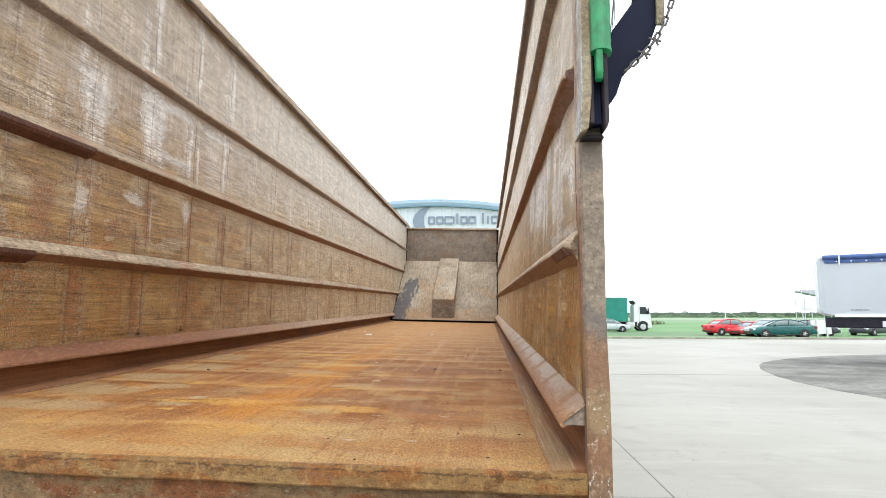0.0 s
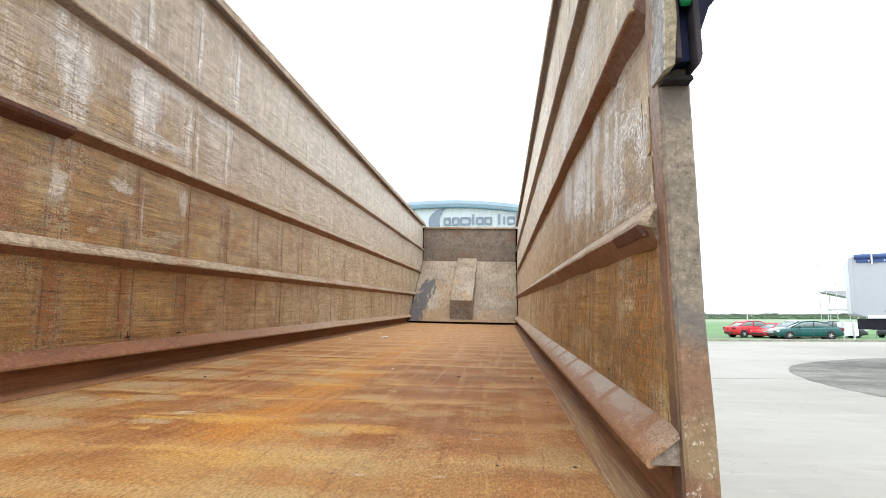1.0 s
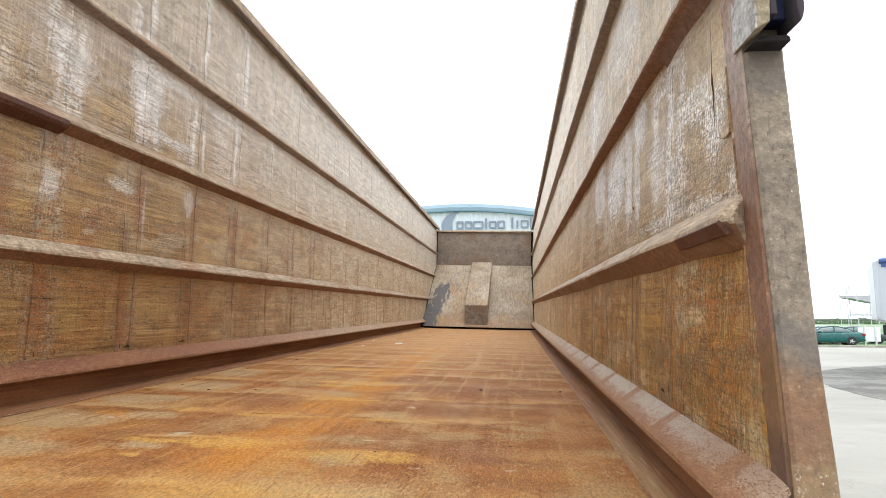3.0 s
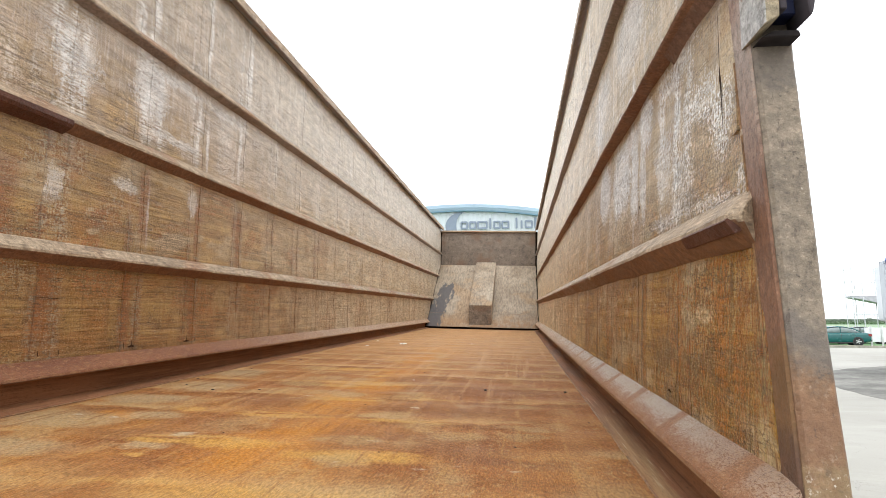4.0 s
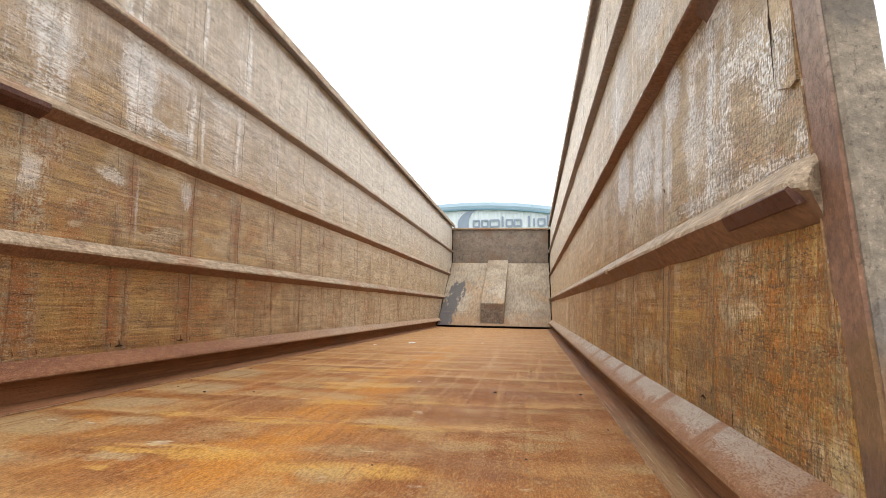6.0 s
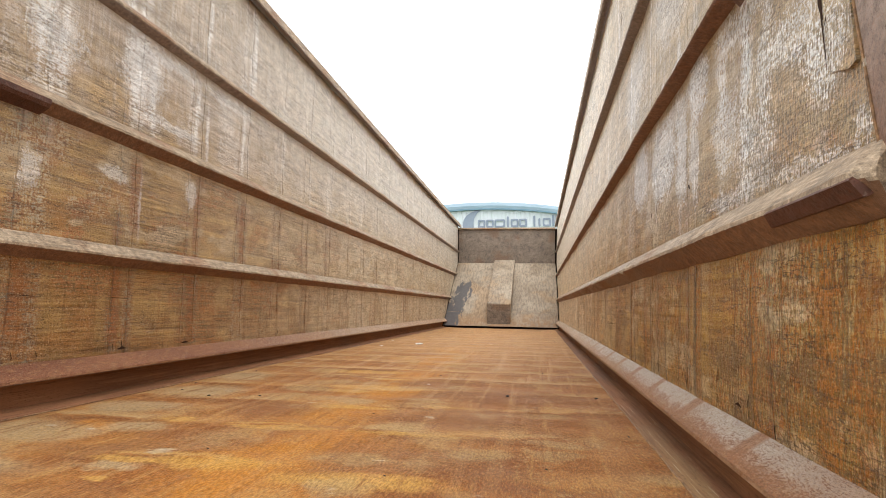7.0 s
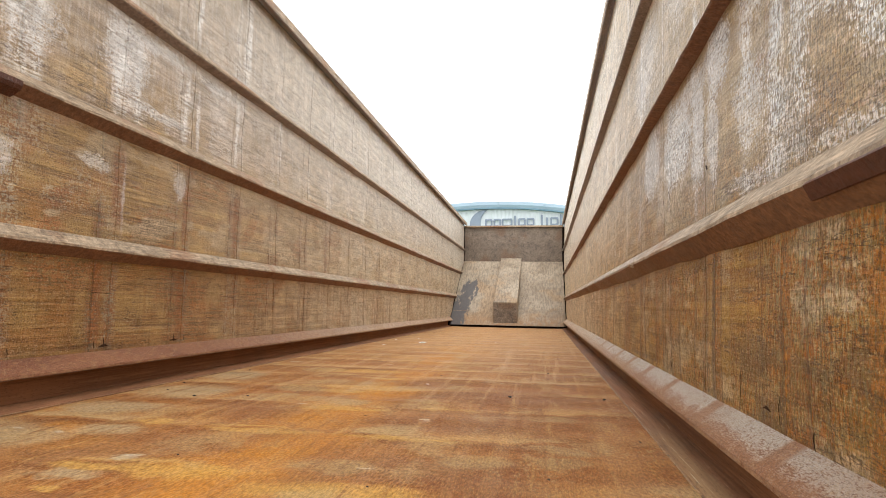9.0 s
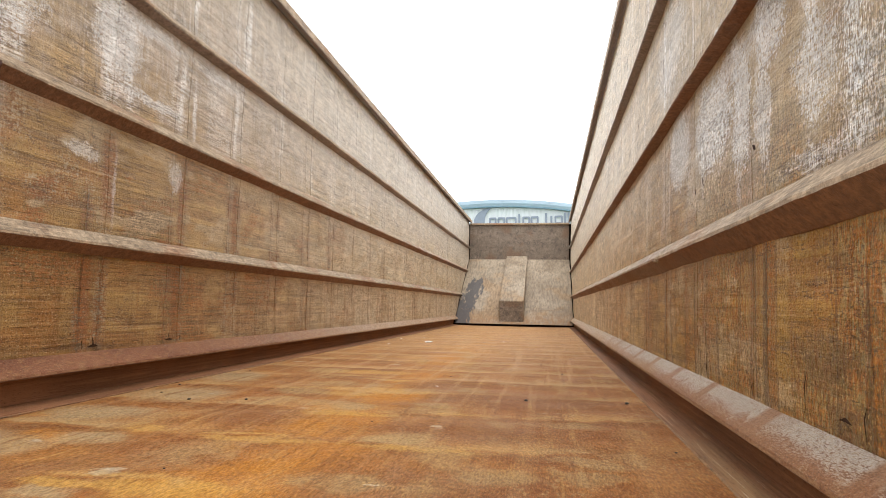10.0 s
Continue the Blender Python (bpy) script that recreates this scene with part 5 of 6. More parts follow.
# ---- ground ----
def concrete():
    """Pale worn concrete, blotched and swept along, with dark specks, fine cracks and a few tyre-worn smears."""
    n = Nodes("yard_concrete", 0.85)
    big = n.noise(0.12, detail=6)
    mid = n.noise(0.9, detail=8, rough=0.6)
    swept_marks = n.noise(1, (0.5, 1.9, 1), detail=7, rough=0.62, offset=(4, 2, 0), turn=(0, 0, radians(14)))
    fine = n.noise(40, detail=4)
    c = n.mix(n.ramp(big, 0.35, 0.65), (0.308, 0.295, 0.260), (0.380, 0.366, 0.329))
    c = n.mix(n.ramp(mid, 0.52, 0.72, 0, 0.35), c, (0.23, 0.22, 0.195))
    c = n.mix(n.ramp(swept_marks, 0.54, 0.70, 0, 0.3), c, (0.245, 0.23, 0.205))
    c = n.mix(n.ramp(swept_marks, 0.46, 0.34, 0, 0.3), c, (0.43, 0.412, 0.37))
    c = n.mix(n.ramp(fine, 0.4, 0.8, 0, 0.2), c, (0.22, 0.21, 0.20))
    c = n.mix(n.ramp(n.noise(7, detail=3, rough=0.8, offset=(5, 5, 0)), 0.715, 0.735, 0, 0.75), c, (0.10, 0.095, 0.085))
    crack = n.math("ABSOLUTE", n.math("SUBTRACT", n.noise(0.45, detail=6, rough=0.6, offset=(8, 3, 0)), 0.5))
    c = n.mix(n.mul(n.ramp(crack, 0.0016, 0.0005), n.ramp(n.noise(0.3, offset=(2, 7, 0)), 0.5, 0.58), 0.5), c, (0.13, 0.125, 0.11))
    return n.done(c, 0.85, fine, 0.15, 0.003)


def grass_land():
    n = Nodes("field_grass", 0.9, spec=0.2)
    big = n.noise(0.05, (1, 2.5, 1), detail=6)
    fine = n.noise(2.5, detail=6, rough=0.7)
    c = n.mix(n.ramp(big, 0.35, 0.65), (0.125, 0.225, 0.10), (0.185, 0.305, 0.145))
    c = n.mix(n.ramp(fine, 0.5, 0.75, 0, 0.4), c, (0.17, 0.24, 0.07))
    return n.done(c, 0.9, fine, 0.3, 0.03)


def tarmac(name, a, b):
    n = Nodes(name, 0.85)
    big = n.noise(0.7, detail=7)
    fine = n.noise(60, detail=3)
    c = n.mix(n.ramp(big, 0.35, 0.65), a, b)
    c = n.mix(n.ramp(fine, 0.45, 0.7, 0, 0.4), c, tuple(v * 1.6 for v in a))
    c = n.tone(c, n.noise(5, detail=7, rough=0.7, offset=(3, 1, 0)), 0.35, 0.65, 0.8, 1.2)
    return n.done(c, 0.85, fine, 0.3, 0.004)


def leaves(name, a, b):
    n = Nodes(name, 0.7, spec=0.25)
    isle = n.t.nodes.new("ShaderNodeNewGeometry").outputs["Random Per Island"]
    return n.done(n.mix(isle, a, b))


CONCRETE, GRASS = concrete(), grass_land()
PATCH = tarmac("worn_patch_tarmac", (0.105, 0.10, 0.088), (0.205, 0.197, 0.175))
ROAD = tarmac("road_tarmac", (0.15, 0.15, 0.145), (0.20, 0.195, 0.19))
KERB = plain("kerb_stone", (0.30, 0.28, 0.24), 0.85, vary=0.2)

ground = link("ground", [(-1500, -1500, -0.03), (1500, -1500, -0.03), (1500, 1500, -0.03), (-1500, 1500, -0.03)], [(0, 1, 2, 3)], GRASS)
tagged(ground, "flat green grass field reaching the horizon", "ground", kind="structure")
JOINT = tarmac("joint_sealant", (0.21, 0.20, 0.18), (0.27, 0.26, 0.235))
yard = link("pavement", [(-60, -40, -0.02), (70, -40, -0.02), (70, 42.2, -0.02), (-60, 42.2, -0.02)], [(0, 1, 2, 3)], PATCH)
tagged(yard, "pale concrete yard laid in wide bays", "pavement", kind="structure")
xs, ys = (-60, -36, -12, 12.5, 38, 70), (-40, -19.5, -7.5, 4.4, 16.35, 28.3, 42.2)
for x0, x1 in zip(xs, xs[1:]):
    for y0, y1 in zip(ys, ys[1:]):
        box_part("slab", (x0 + 0.012, y0 + 0.012, -0.018), (x1 - 0.012, y1 - 0.012, 0.0), CONCRETE, yard, 0.004)
for y in ys[2:-2]:
    box_part("joint_seal", (-60, y - 0.05, -0.012), (70, y + 0.05, 0.004), JOINT, yard, 0)
outline = []
for i in range(360):
    a = 2 * math.pi * i / 360
    r = 1 + 0.012 * wave(math.cos(a) * 2, math.sin(a) * 2, 3) + 0.005 * wave(math.cos(a) * 15, math.sin(a) * 15, 6) + 0.003 * wave(math.cos(a) * 50, math.sin(a) * 50, 9)
    outline.append((20.2 + 11.4 * r * math.cos(a), 14.0 + 12.0 * r * math.sin(a)))
box_part("joint_seal", (2.641, -38, -0.012), (2.649, 16.3, 0.0045), JOINT, yard, 0)
patch = prism("pavement_patch", outline, "z", 0.001, 0.006, PATCH, None)
tagged(patch, "dark worn oval tarmac patch in the concrete yard", "pavement patch", kind="structure")
road = link("road", [(-200, 74.0, -0.015), (22, 52.9, -0.015), (22, 55.4, -0.015), (-200, 80.0, -0.015)], [(0, 1, 2, 3)], ROAD)
tagged(road, "grey tarmac road beyond the yard", "road", kind="structure")
kerb = thing("kerb", "low stone kerb along the edge of the yard", "kerb", kind="structure")
first = None
for i in range(90):
    x = -60 + 1.45 * i
    if first is None:
        first = box_part("kerb_stone", (-0.715, -0.09, -0.05), (0.715, 0.09, 0.11), KERB, kerb, 0.012)
        ob = first
    else:
        ob = new("kerb_stone", first.data)
        ob.parent = kerb
    ob.location, ob.rotation_euler = (x, 44.9 - 0.095 * x - 0.02, 0), (0, 0, -0.0947)
verge = link("verge", [(-60, 50.7, 0.06), (70, 38.35, 0.06), (70, 40.6, 0.06), (-60, 53.0, 0.06), (-60, 50.7, -0.03), (70, 38.35, -0.03), (70, 40.6, -0.03), (-60, 53.0, -0.03)],
             [(0, 1, 2, 3), (0, 4, 5, 1), (2, 6, 7, 3), (1, 5, 6, 2), (3, 7, 4, 0)], tarmac("verge_soil", (0.20, 0.175, 0.125), (0.27, 0.24, 0.17)))
tagged(verge, "narrow worn verge behind the kerb", "verge", kind="structure")

# ---- hedges and far trees ----
HEDGE = leaves("hedge_leaves", (0.055, 0.115, 0.04), (0.085, 0.155, 0.055))
# far hedge leaves paled: distance haze put into their colour
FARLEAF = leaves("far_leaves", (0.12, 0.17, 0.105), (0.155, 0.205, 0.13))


def foliage(name, spots, leaf, material, label, category):
    """Many small leaf clumps scattered through rounded volumes given as centre and radii."""
    gen = np.random.default_rng(len(spots) * 7 + int(leaf * 100))
    verts, faces = [], []
    for centre, radii, count in spots:
        d, u, v = gen.normal(size=(3, count, 3))
        d *= gen.uniform(0.55, 1.05, (count, 1)) / np.linalg.norm(d, axis=1, keepdims=True)
        c = np.array(centre) + d * np.array(radii)
        c[:, 2] = np.maximum(c[:, 2], 0.05)
        u *= leaf / np.linalg.norm(u, axis=1, keepdims=True)
        v *= leaf / np.linalg.norm(v, axis=1, keepdims=True)
        k = len(verts)
        verts += np.stack((c - u, c + v, c + u, c - 0.7 * v), axis=1).reshape(-1, 3).tolist()
        faces += [(i, i + 1, i + 2, i + 3) for i in range(k, len(verts), 4)]
    return tagged(link(name, verts, faces, material), label, category, kind="stuff")


rng = random.Random(5)


def rise(y):
    """The far fields climb gently to a low ridge."""
    return float(np.interp(y, (170, 330, 520, 700, 900), (-0.025, 0.3, 1.3, 2.6, 2.7)))


FIELD = Nodes("far_field_grass", 0.9, spec=0.2)
FIELD = FIELD.done(FIELD.mix(FIELD.ramp(FIELD.noise(1, (0.004, 0.03, 1), detail=4), 0.42, 0.58), (0.17, 0.25, 0.15), (0.27, 0.34, 0.225)))
ys_far = (165, 250, 330, 420, 520, 610, 700, 800, 900)
far_field = link("far_field", [(x, y, rise(y)) for y in ys_far for x in (-300, 1000)], [(2 * k, 2 * k + 1, 2 * k + 3, 2 * k + 2) for k in range(len(ys_far) - 1)], FIELD)
tagged(far_field, "pale green fields rising gently to a low ridge", "field", kind="structure")


def hedge_row(y0, slope, x0, x1, step, wide, tall, count, leaf, material, label):
    spots = []
    for x in np.arange(x0, x1, step):
        y, h = y0 + slope * x, tall * rng.uniform(0.75, 1.15)
        spots.append(((x + rng.uniform(-0.3, 0.3) * step, y, rise(y) + 0.5 * h), (wide, 1.0, 0.55 * h), count))
    return foliage("hedge", spots, leaf, material, label, "hedge")


hedge_row(330, 0.06, 10, 330, 2.6, 2.4, 1.0, 300, 0.14, HEDGE, "long dark green hedge across the fields")
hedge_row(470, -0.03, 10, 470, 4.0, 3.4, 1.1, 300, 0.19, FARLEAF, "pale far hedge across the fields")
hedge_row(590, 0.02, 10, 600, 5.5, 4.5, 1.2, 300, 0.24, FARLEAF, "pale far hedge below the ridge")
foliage("bramble", [((26 + i * 0.9, 112, 0.25), (0.9, 0.7, rng.uniform(0.3, 0.5)), 90) for i in range(9)], 0.11, leaves("bramble_leaves", (0.10, 0.125, 0.055), (0.16, 0.165, 0.085)), "brownish bramble patch in the grass", "bush")
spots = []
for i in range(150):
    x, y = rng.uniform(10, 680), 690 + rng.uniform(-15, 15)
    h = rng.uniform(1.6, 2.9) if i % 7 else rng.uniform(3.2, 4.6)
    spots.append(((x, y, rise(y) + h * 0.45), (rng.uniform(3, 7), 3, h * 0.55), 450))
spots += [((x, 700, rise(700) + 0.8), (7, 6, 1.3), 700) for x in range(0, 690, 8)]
# tree leaves paler still, with the haze of distance in their colour
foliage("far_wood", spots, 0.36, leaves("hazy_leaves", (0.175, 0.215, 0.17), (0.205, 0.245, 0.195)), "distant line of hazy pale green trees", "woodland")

# lamp post standing in the grass beyond the cars
lamp = thing("street_lamp", "slim galvanised street lamp with a small head", "street lamp", pose(25.5, 62.0, -0.03, 0, 0, 0))
LAMP_GREY = plain("lamp_column_steel", (0.66, 0.67, 0.68), 0.5)
bm = bmesh.new()
rod(bm, (0, 0, 0), (0, 0, 1.1), 0.075, 12)
part("base_column", bm, LAMP_GREY, lamp)
bm = bmesh.new()
rod(bm, (0, 0, 1.1), (0, 0, 5.7), 0.05, 12, 0.03)
rod(bm, (0, 0, 5.69), (-0.25, 0, 5.79), 0.025, 10)
part("column", bm, LAMP_GREY, lamp)
box_part("lamp_head", (-0.48, -0.08, 5.73), (-0.18, 0.08, 5.84), LAMP_GREY, lamp, 0.03)

# ---- the warehouse behind the trailer's front ----
CLAD = plain("white_cladding", (0.55, 0.595, 0.635), 0.45, vary=0.04, scale=0.4)
TRIM = plain("pale_blue_trim", (0.25, 0.345, 0.425), 0.4, vary=0.05, scale=0.5)
TRIM_D = plain("dark_blue_edge", (0.12, 0.22, 0.29), 0.4)
SIGN = plain("grey_blue_sign", (0.20, 0.24, 0.31), 0.5, vary=0.06)
WX, WY, WZ, WK, WW = -4.97, 60.0, 13.88, 0.0102, 16.0
warehouse = thing("warehouse", "large white clad warehouse with an arched pale blue roof edge", "warehouse")


def roof_z(x):
    return WZ - WK * (x - WX) ** 2


cols = np.arange(-WW, WW + 0.01, 0.2)
verts, faces = [], []
for i, d in enumerate(cols):
    x = WX + d
    off = -0.035 if i % 2 else 0.0
    verts += [(x, WY + off, 0), (x, WY + off, roof_z(x) - 0.4)]
    if i:
        k = 2 * i
        faces.append((k - 2, k, k + 1, k - 1))
link("wall", verts, faces, CLAD, warehouse, "ribbed white steel cladding")
arc = [(WX - WW + 2 * WW * i / 48) for i in range(49)]
swept("roof_trim", [[(x, WY - 0.35, roof_z(x) - 0.68), (x, WY - 0.40, roof_z(x) - 0.40), (x, WY - 0.28, roof_z(x) - 0.06), (x, WY - 0.1, roof_z(x)), (x, WY + 0.1, roof_z(x)), (x, WY + 0.1, roof_z(x) - 0.68)] for x in arc], TRIM, warehouse, "curved pale blue roof trim")
swept("trim_edge", [[(x, WY - 0.37, roof_z(x) - 0.82), (x, WY - 0.37, roof_z(x) - 0.685), (x, WY + 0.05, roof_z(x) - 0.685), (x, WY + 0.05, roof_z(x) - 0.82)] for x in arc], TRIM_D, warehouse, "darker blue trim edge")
swept("roof", [[(x, WY + 0.12, roof_z(x) - 0.05), (x, WY + 50, roof_z(x) - 0.05), (x, WY + 50, roof_z(x) - 0.3), (x, WY + 0.12, roof_z(x) - 0.3)] for x in arc], TRIM, warehouse)
for sgn in (-1, 1):
    x = WX + sgn * WW
    box_part("side_wall", (x - 0.1, WY + 0.05, 0), (x + 0.1, WY + 50, roof_z(x) - 0.3), CLAD, warehouse, 0)
box_part("back_wall", (WX - WW, WY + 49.8, 0), (WX + WW, WY + 50, roof_z(WX + WW)), CLAD, warehouse, 0)
for x in (-10.4, -3.7, 1.0):
    box_part("joint_cover", (x - 0.03, WY - 0.41, roof_z(x) - 0.6), (x + 0.03, WY - 0.33, roof_z(x) - 0.1), TRIM, warehouse, 0.004)
# sign: a crescent and a row of plain bars
sign = thing("wall_sign", "grey crescent and row of raised bars on the warehouse wall", "sign")


def bar(x0, x1, z0, z1, r=0.16):
    """A plain rounded bar; the wide ones are open frames."""
    def loop(g, r):
        out = []
        for cx, cz, a0 in ((x1 - g - r, z1 - g - r, 0), (x0 + g + r, z1 - g - r, 90), (x0 + g + r, z0 + g + r, 180), (x1 - g - r, z0 + g + r, 270)):
            out += [(cx + r * math.cos(radians(a0 + 22.5 * k)), cz + r * math.sin(radians(a0 + 22.5 * k))) for k in range(5)]
        return out
    if x1 - x0 < 0.6:
        m = (x0 + x1) / 2
        x0, x1 = m - 0.1, m + 0.1
        prism("bar", loop(0, 0.09), "y", WY - 0.16, WY - 0.045, SIGN, sign)
        return
    outer, inner = loop(0, r), loop(0.17, 0.08)
    verts = [(x, y, z) for y in (WY - 0.16, WY - 0.045) for ring in (outer, inner) for x, z in ring]
    k = len(outer)
    faces = []
    for i in range(k):
        j = (i + 1) % k
        faces += [(i, j, k + j, k + i), (2 * k + i, 3 * k + i, 3 * k + j, 2 * k + j), (i, 2 * k + i, 2 * k + j, j), (k + i, k + j, 3 * k + j, 3 * k + i)]
    link("bar", verts, faces, SIGN, sign)


PX = 60 / 1050 * 1.025
outer = [(-4.62 - 2.35 * math.cos(radians(a)) ** 1 * 0.88, 11.55 + 1.55 * math.sin(radians(a))) for a in np.linspace(-75, 80, 16)]
inner = [(-4.42 - 1.15 * math.cos(radians(a)), 11.62 + 1.48 * math.sin(radians(a))) for a in np.linspace(80, -70, 16)]
prism("crescent", outer + inner, "y", WY - 0.16, WY - 0.045, SIGN, sign)
X0 = -5.12
for px0, px1, tall in ((0, 13, 0), (15, 28, 0), (29.5, 48, 0), (49, 56.5, 1), (58, 71, 0), (72.5, 86, 0), (95, 102.5, 1), (104, 111, 0), (113, 127, 0), (129, 133, 1), (135, 139, 1), (141, 154, 0), (156, 163, 0), (165, 176, 0)):
    bar(X0 + px0 * PX, X0 + px1 * PX, 11.2, 12.32 if tall else 12.03, 0.13)

# ---- vehicles ----
# car window base lightened to carry the sky's reflection
GLASS = plain("car_glass", (0.20, 0.245, 0.25), 0.08, vary=0.1, spec=0.9)
LIGHT_R = plain("tail_lamp_red", (0.22, 0.02, 0.02), 0.25)
LIGHT_W = plain("headlamp_glass", (0.65, 0.67, 0.68), 0.15)
PLASTIC = plain("black_plastic", (0.03, 0.03, 0.032), 0.6)


def wheel(parent, x, y, r, w):
    """A tyre with its rim, axle along y."""
    bm = bmesh.new()
    prof = [(0.62 * r, -w / 2), (0.9 * r, -w / 2), (r, -w / 2 + 0.03), (r, w / 2 - 0.03), (0.9 * r, w / 2), (0.62 * r, w / 2)]
    rings = []
    for i in range(24):
        a = 2 * math.pi * i / 24
        rings.append([bm.verts.new((x + p * math.cos(a), y + q, r + p * math.sin(a))) for p, q in prof])
    for i in range(24):
        for j in range(len(prof)):
            bm.faces.new((rings[i][j], rings[(i + 1) % 24][j], rings[(i + 1) % 24][(j + 1) % 6], rings[i][(j + 1) % 6]))
    tyre = part("wheel", bm, TYRE, parent)
    bm = bmesh.new()
    s = 1 if y > 0 else -1
    rod(bm, (x, y - 0.3 * w, r), (x, y + s * 0.40 * w, r), 0.70 * r, 24)
    rod(bm, (x, y, r), (x, y + s * 0.50 * w, r), 0.16 * r, 12)
    for k in range(5):
        a = 2 * math.pi * k / 5
        rod(bm, (x, y + s * 0.46 * w, r), (x + 0.6 * r * math.cos(a), y + s * 0.42 * w, r + 0.6 * r * math.sin(a)), 0.08 * r, 6)
    part("rim", bm, ALLOY, tyre)
    return tyre


def lofted(name, stations, material, parent, label="", m=8, smooth=True):
    """A skin through rounded cross-sections: x, half width, bottom, top, roundness."""
    rings = []
    for x, w, z0, z1, k in stations:
        ring = []
        for i in range(4 * m):
            a = 2 * math.pi * i / (4 * m)
            c, s = math.cos(a), math.sin(a)
            e = 2 / k
            ring.append((x, w * math.copysign(abs(c) ** e, c), (z0 + z1) / 2 + (z1 - z0) / 2 * math.copysign(abs(s) ** e, s)))
        rings.append(ring)
    return swept(name, rings, material, parent, label, smooth)


def car(label, paint, m, long=4.5, high=1.44, estate=0.0):
    """A family car, its nose towards -x, resting at z = 0."""
    k, h = long / 4.5, high / 1.44
    ob = thing("car", label, "car", m, "cars parked beyond the yard")
    st = [(-2.25, 0.55, 0.32, 0.62, 4), (-2.18, 0.74, 0.24, 0.70, 4), (-1.9, 0.84, 0.2, 0.80, 4.5), (-1.2, 0.875, 0.18, 0.92, 5), (-0.6, 0.88, 0.18, 0.96, 5), (0.4, 0.885, 0.18, 0.97, 5),
          (1.2, 0.88, 0.18, 0.99, 5), (1.8, 0.85, 0.2, 0.99, 4.5), (2.14, 0.76, 0.26, 0.94, 4), (2.25, 0.6, 0.34, 0.82, 4)]
    body = lofted("body", [(x * k, w, a * h, b * h, r) for x, w, a, b, r in st], paint, ob)
    st = [(-1.25, 0.62, 0.86, 0.93, 3), (-0.85, 0.70, 0.86, 1.12, 4), (-0.35, 0.70, 0.86, 1.36, 4), (0.1, 0.69, 0.86, 1.42, 4), (0.55, 0.68, 0.86, 1.41, 4), (0.95 + estate, 0.66, 0.86, 1.31, 4), (1.35 + estate, 0.62, 0.86, 1.13, 4), (1.65 + 0.3 * estate, 0.58, 0.86, 0.99, 3)]
    lofted("glasshouse", [(x * k, w, a * h, b * h, r) for x, w, a, b, r in st], GLASS, ob, "car windows coloured pale with reflected sky")
    st = [(-0.42, 0.60, 1.33, 1.37, 3), (-0.2, 0.64, 1.35, 1.41, 3.5), (0.1, 0.65, 1.37, 1.445, 3.5), (0.55, 0.64, 1.36, 1.435, 3.5), (0.95 + estate, 0.61, 1.28, 1.335, 3), (1.1 + estate, 0.58, 1.22, 1.27, 3)]
    lofted("roof", [(x * k, w, a * h, b * h, r) for x, w, a, b, r in st], paint, ob)
    for s in (-1, 1):
        for pts in (((-1.22, 0.93), (-0.36, 1.38)), ((0.32, 0.95), (0.30, 1.41)), ((0.97 + estate, 1.33), (1.62, 0.98))):
            bm = bmesh.new()
            (xa, za), (xb, zb) = pts
            rod(bm, (xa * k, s * 0.70, za * h), (xb * k, s * 0.685, zb * h), 0.035, 8)
            part("pillar", bm, paint, ob)
        bm = block(bmesh.new(), (-2.2 * k, s * 0.48, 0.56 * h), (-1.98 * k, s * 0.78, 0.70 * h), 0.03)
        part("headlamp", bm, LIGHT_W, body)
        bm = block(bmesh.new(), (2.02 * k, s * 0.5, 0.70 * h), (2.235 * k, s * 0.80, 0.88 * h), 0.03)
        part("tail_lamp", bm, LIGHT_R, body)
        bm = block(bmesh.new(), (-0.78 * k, s * 0.86, 0.93 * h), (-0.62 * k, s * 1.02, 1.06 * h), 0.03)
        part("mirror", bm, paint, body)
        for x in (-0.75, 0.31, 1.15):
            box_part("door_seam", (x * k - 0.008, s * 0.868, 0.32 * h), (x * k + 0.008, s * 0.889, 0.93 * h), PLASTIC, body, 0)
        for x in (0.12, 1.0):
            box_part("door_handle", (x * k - 0.08, s * 0.88, 0.80 * h), (x * k + 0.08, s * 0.897, 0.83 * h), paint, body, 0.004)
        bm = block(bmesh.new(), (-1.75 * k, s * 0.87, 0.20 * h), (1.75 * k, s * 0.895, 0.27 * h), 0.01)
        part("side_trim", bm, PLASTIC, body)
        for x in (-1.36, 1.34):
            bm = bmesh.new()
            rod(bm, (x * k, s * 0.70, 0.31), (x * k, s * 0.888, 0.31), 0.345, 24)
            part("wheel_arch", bm, PLASTIC, body)
            wheel(ob, x * k, s * 0.80, 0.31, 0.2)
    box_part("bumper", (-2.27 * k, -0.6, 0.28), (-2.15 * k, 0.6, 0.42), PLASTIC, body, 0.02)
    box_part("bumper", (2.16 * k, -0.6, 0.32), (2.27 * k, 0.6, 0.44), PLASTIC, body, 0.02)
    return ob


RED = plain("red_car_paint", (0.55, 0.025, 0.035), 0.28, vary=0.06)
TEAL = plain("dark_green_car_paint", (0.014, 0.098, 0.098), 0.25, vary=0.06)
SILVER = plain("silver_car_paint", (0.50, 0.53, 0.55), 0.3, 0.3, vary=0.05)
CHARCOAL = plain("charcoal_car_paint", (0.05, 0.055, 0.06), 0.3, vary=0.05)
WHITE = plain("white_vehicle_paint", (0.74, 0.75, 0.76), 0.35, vary=0.05)
car("red saloon car parked side-on beyond the kerb", RED, pose(21.9, 52.0, -0.03, rz=192), 4.3, 1.42)
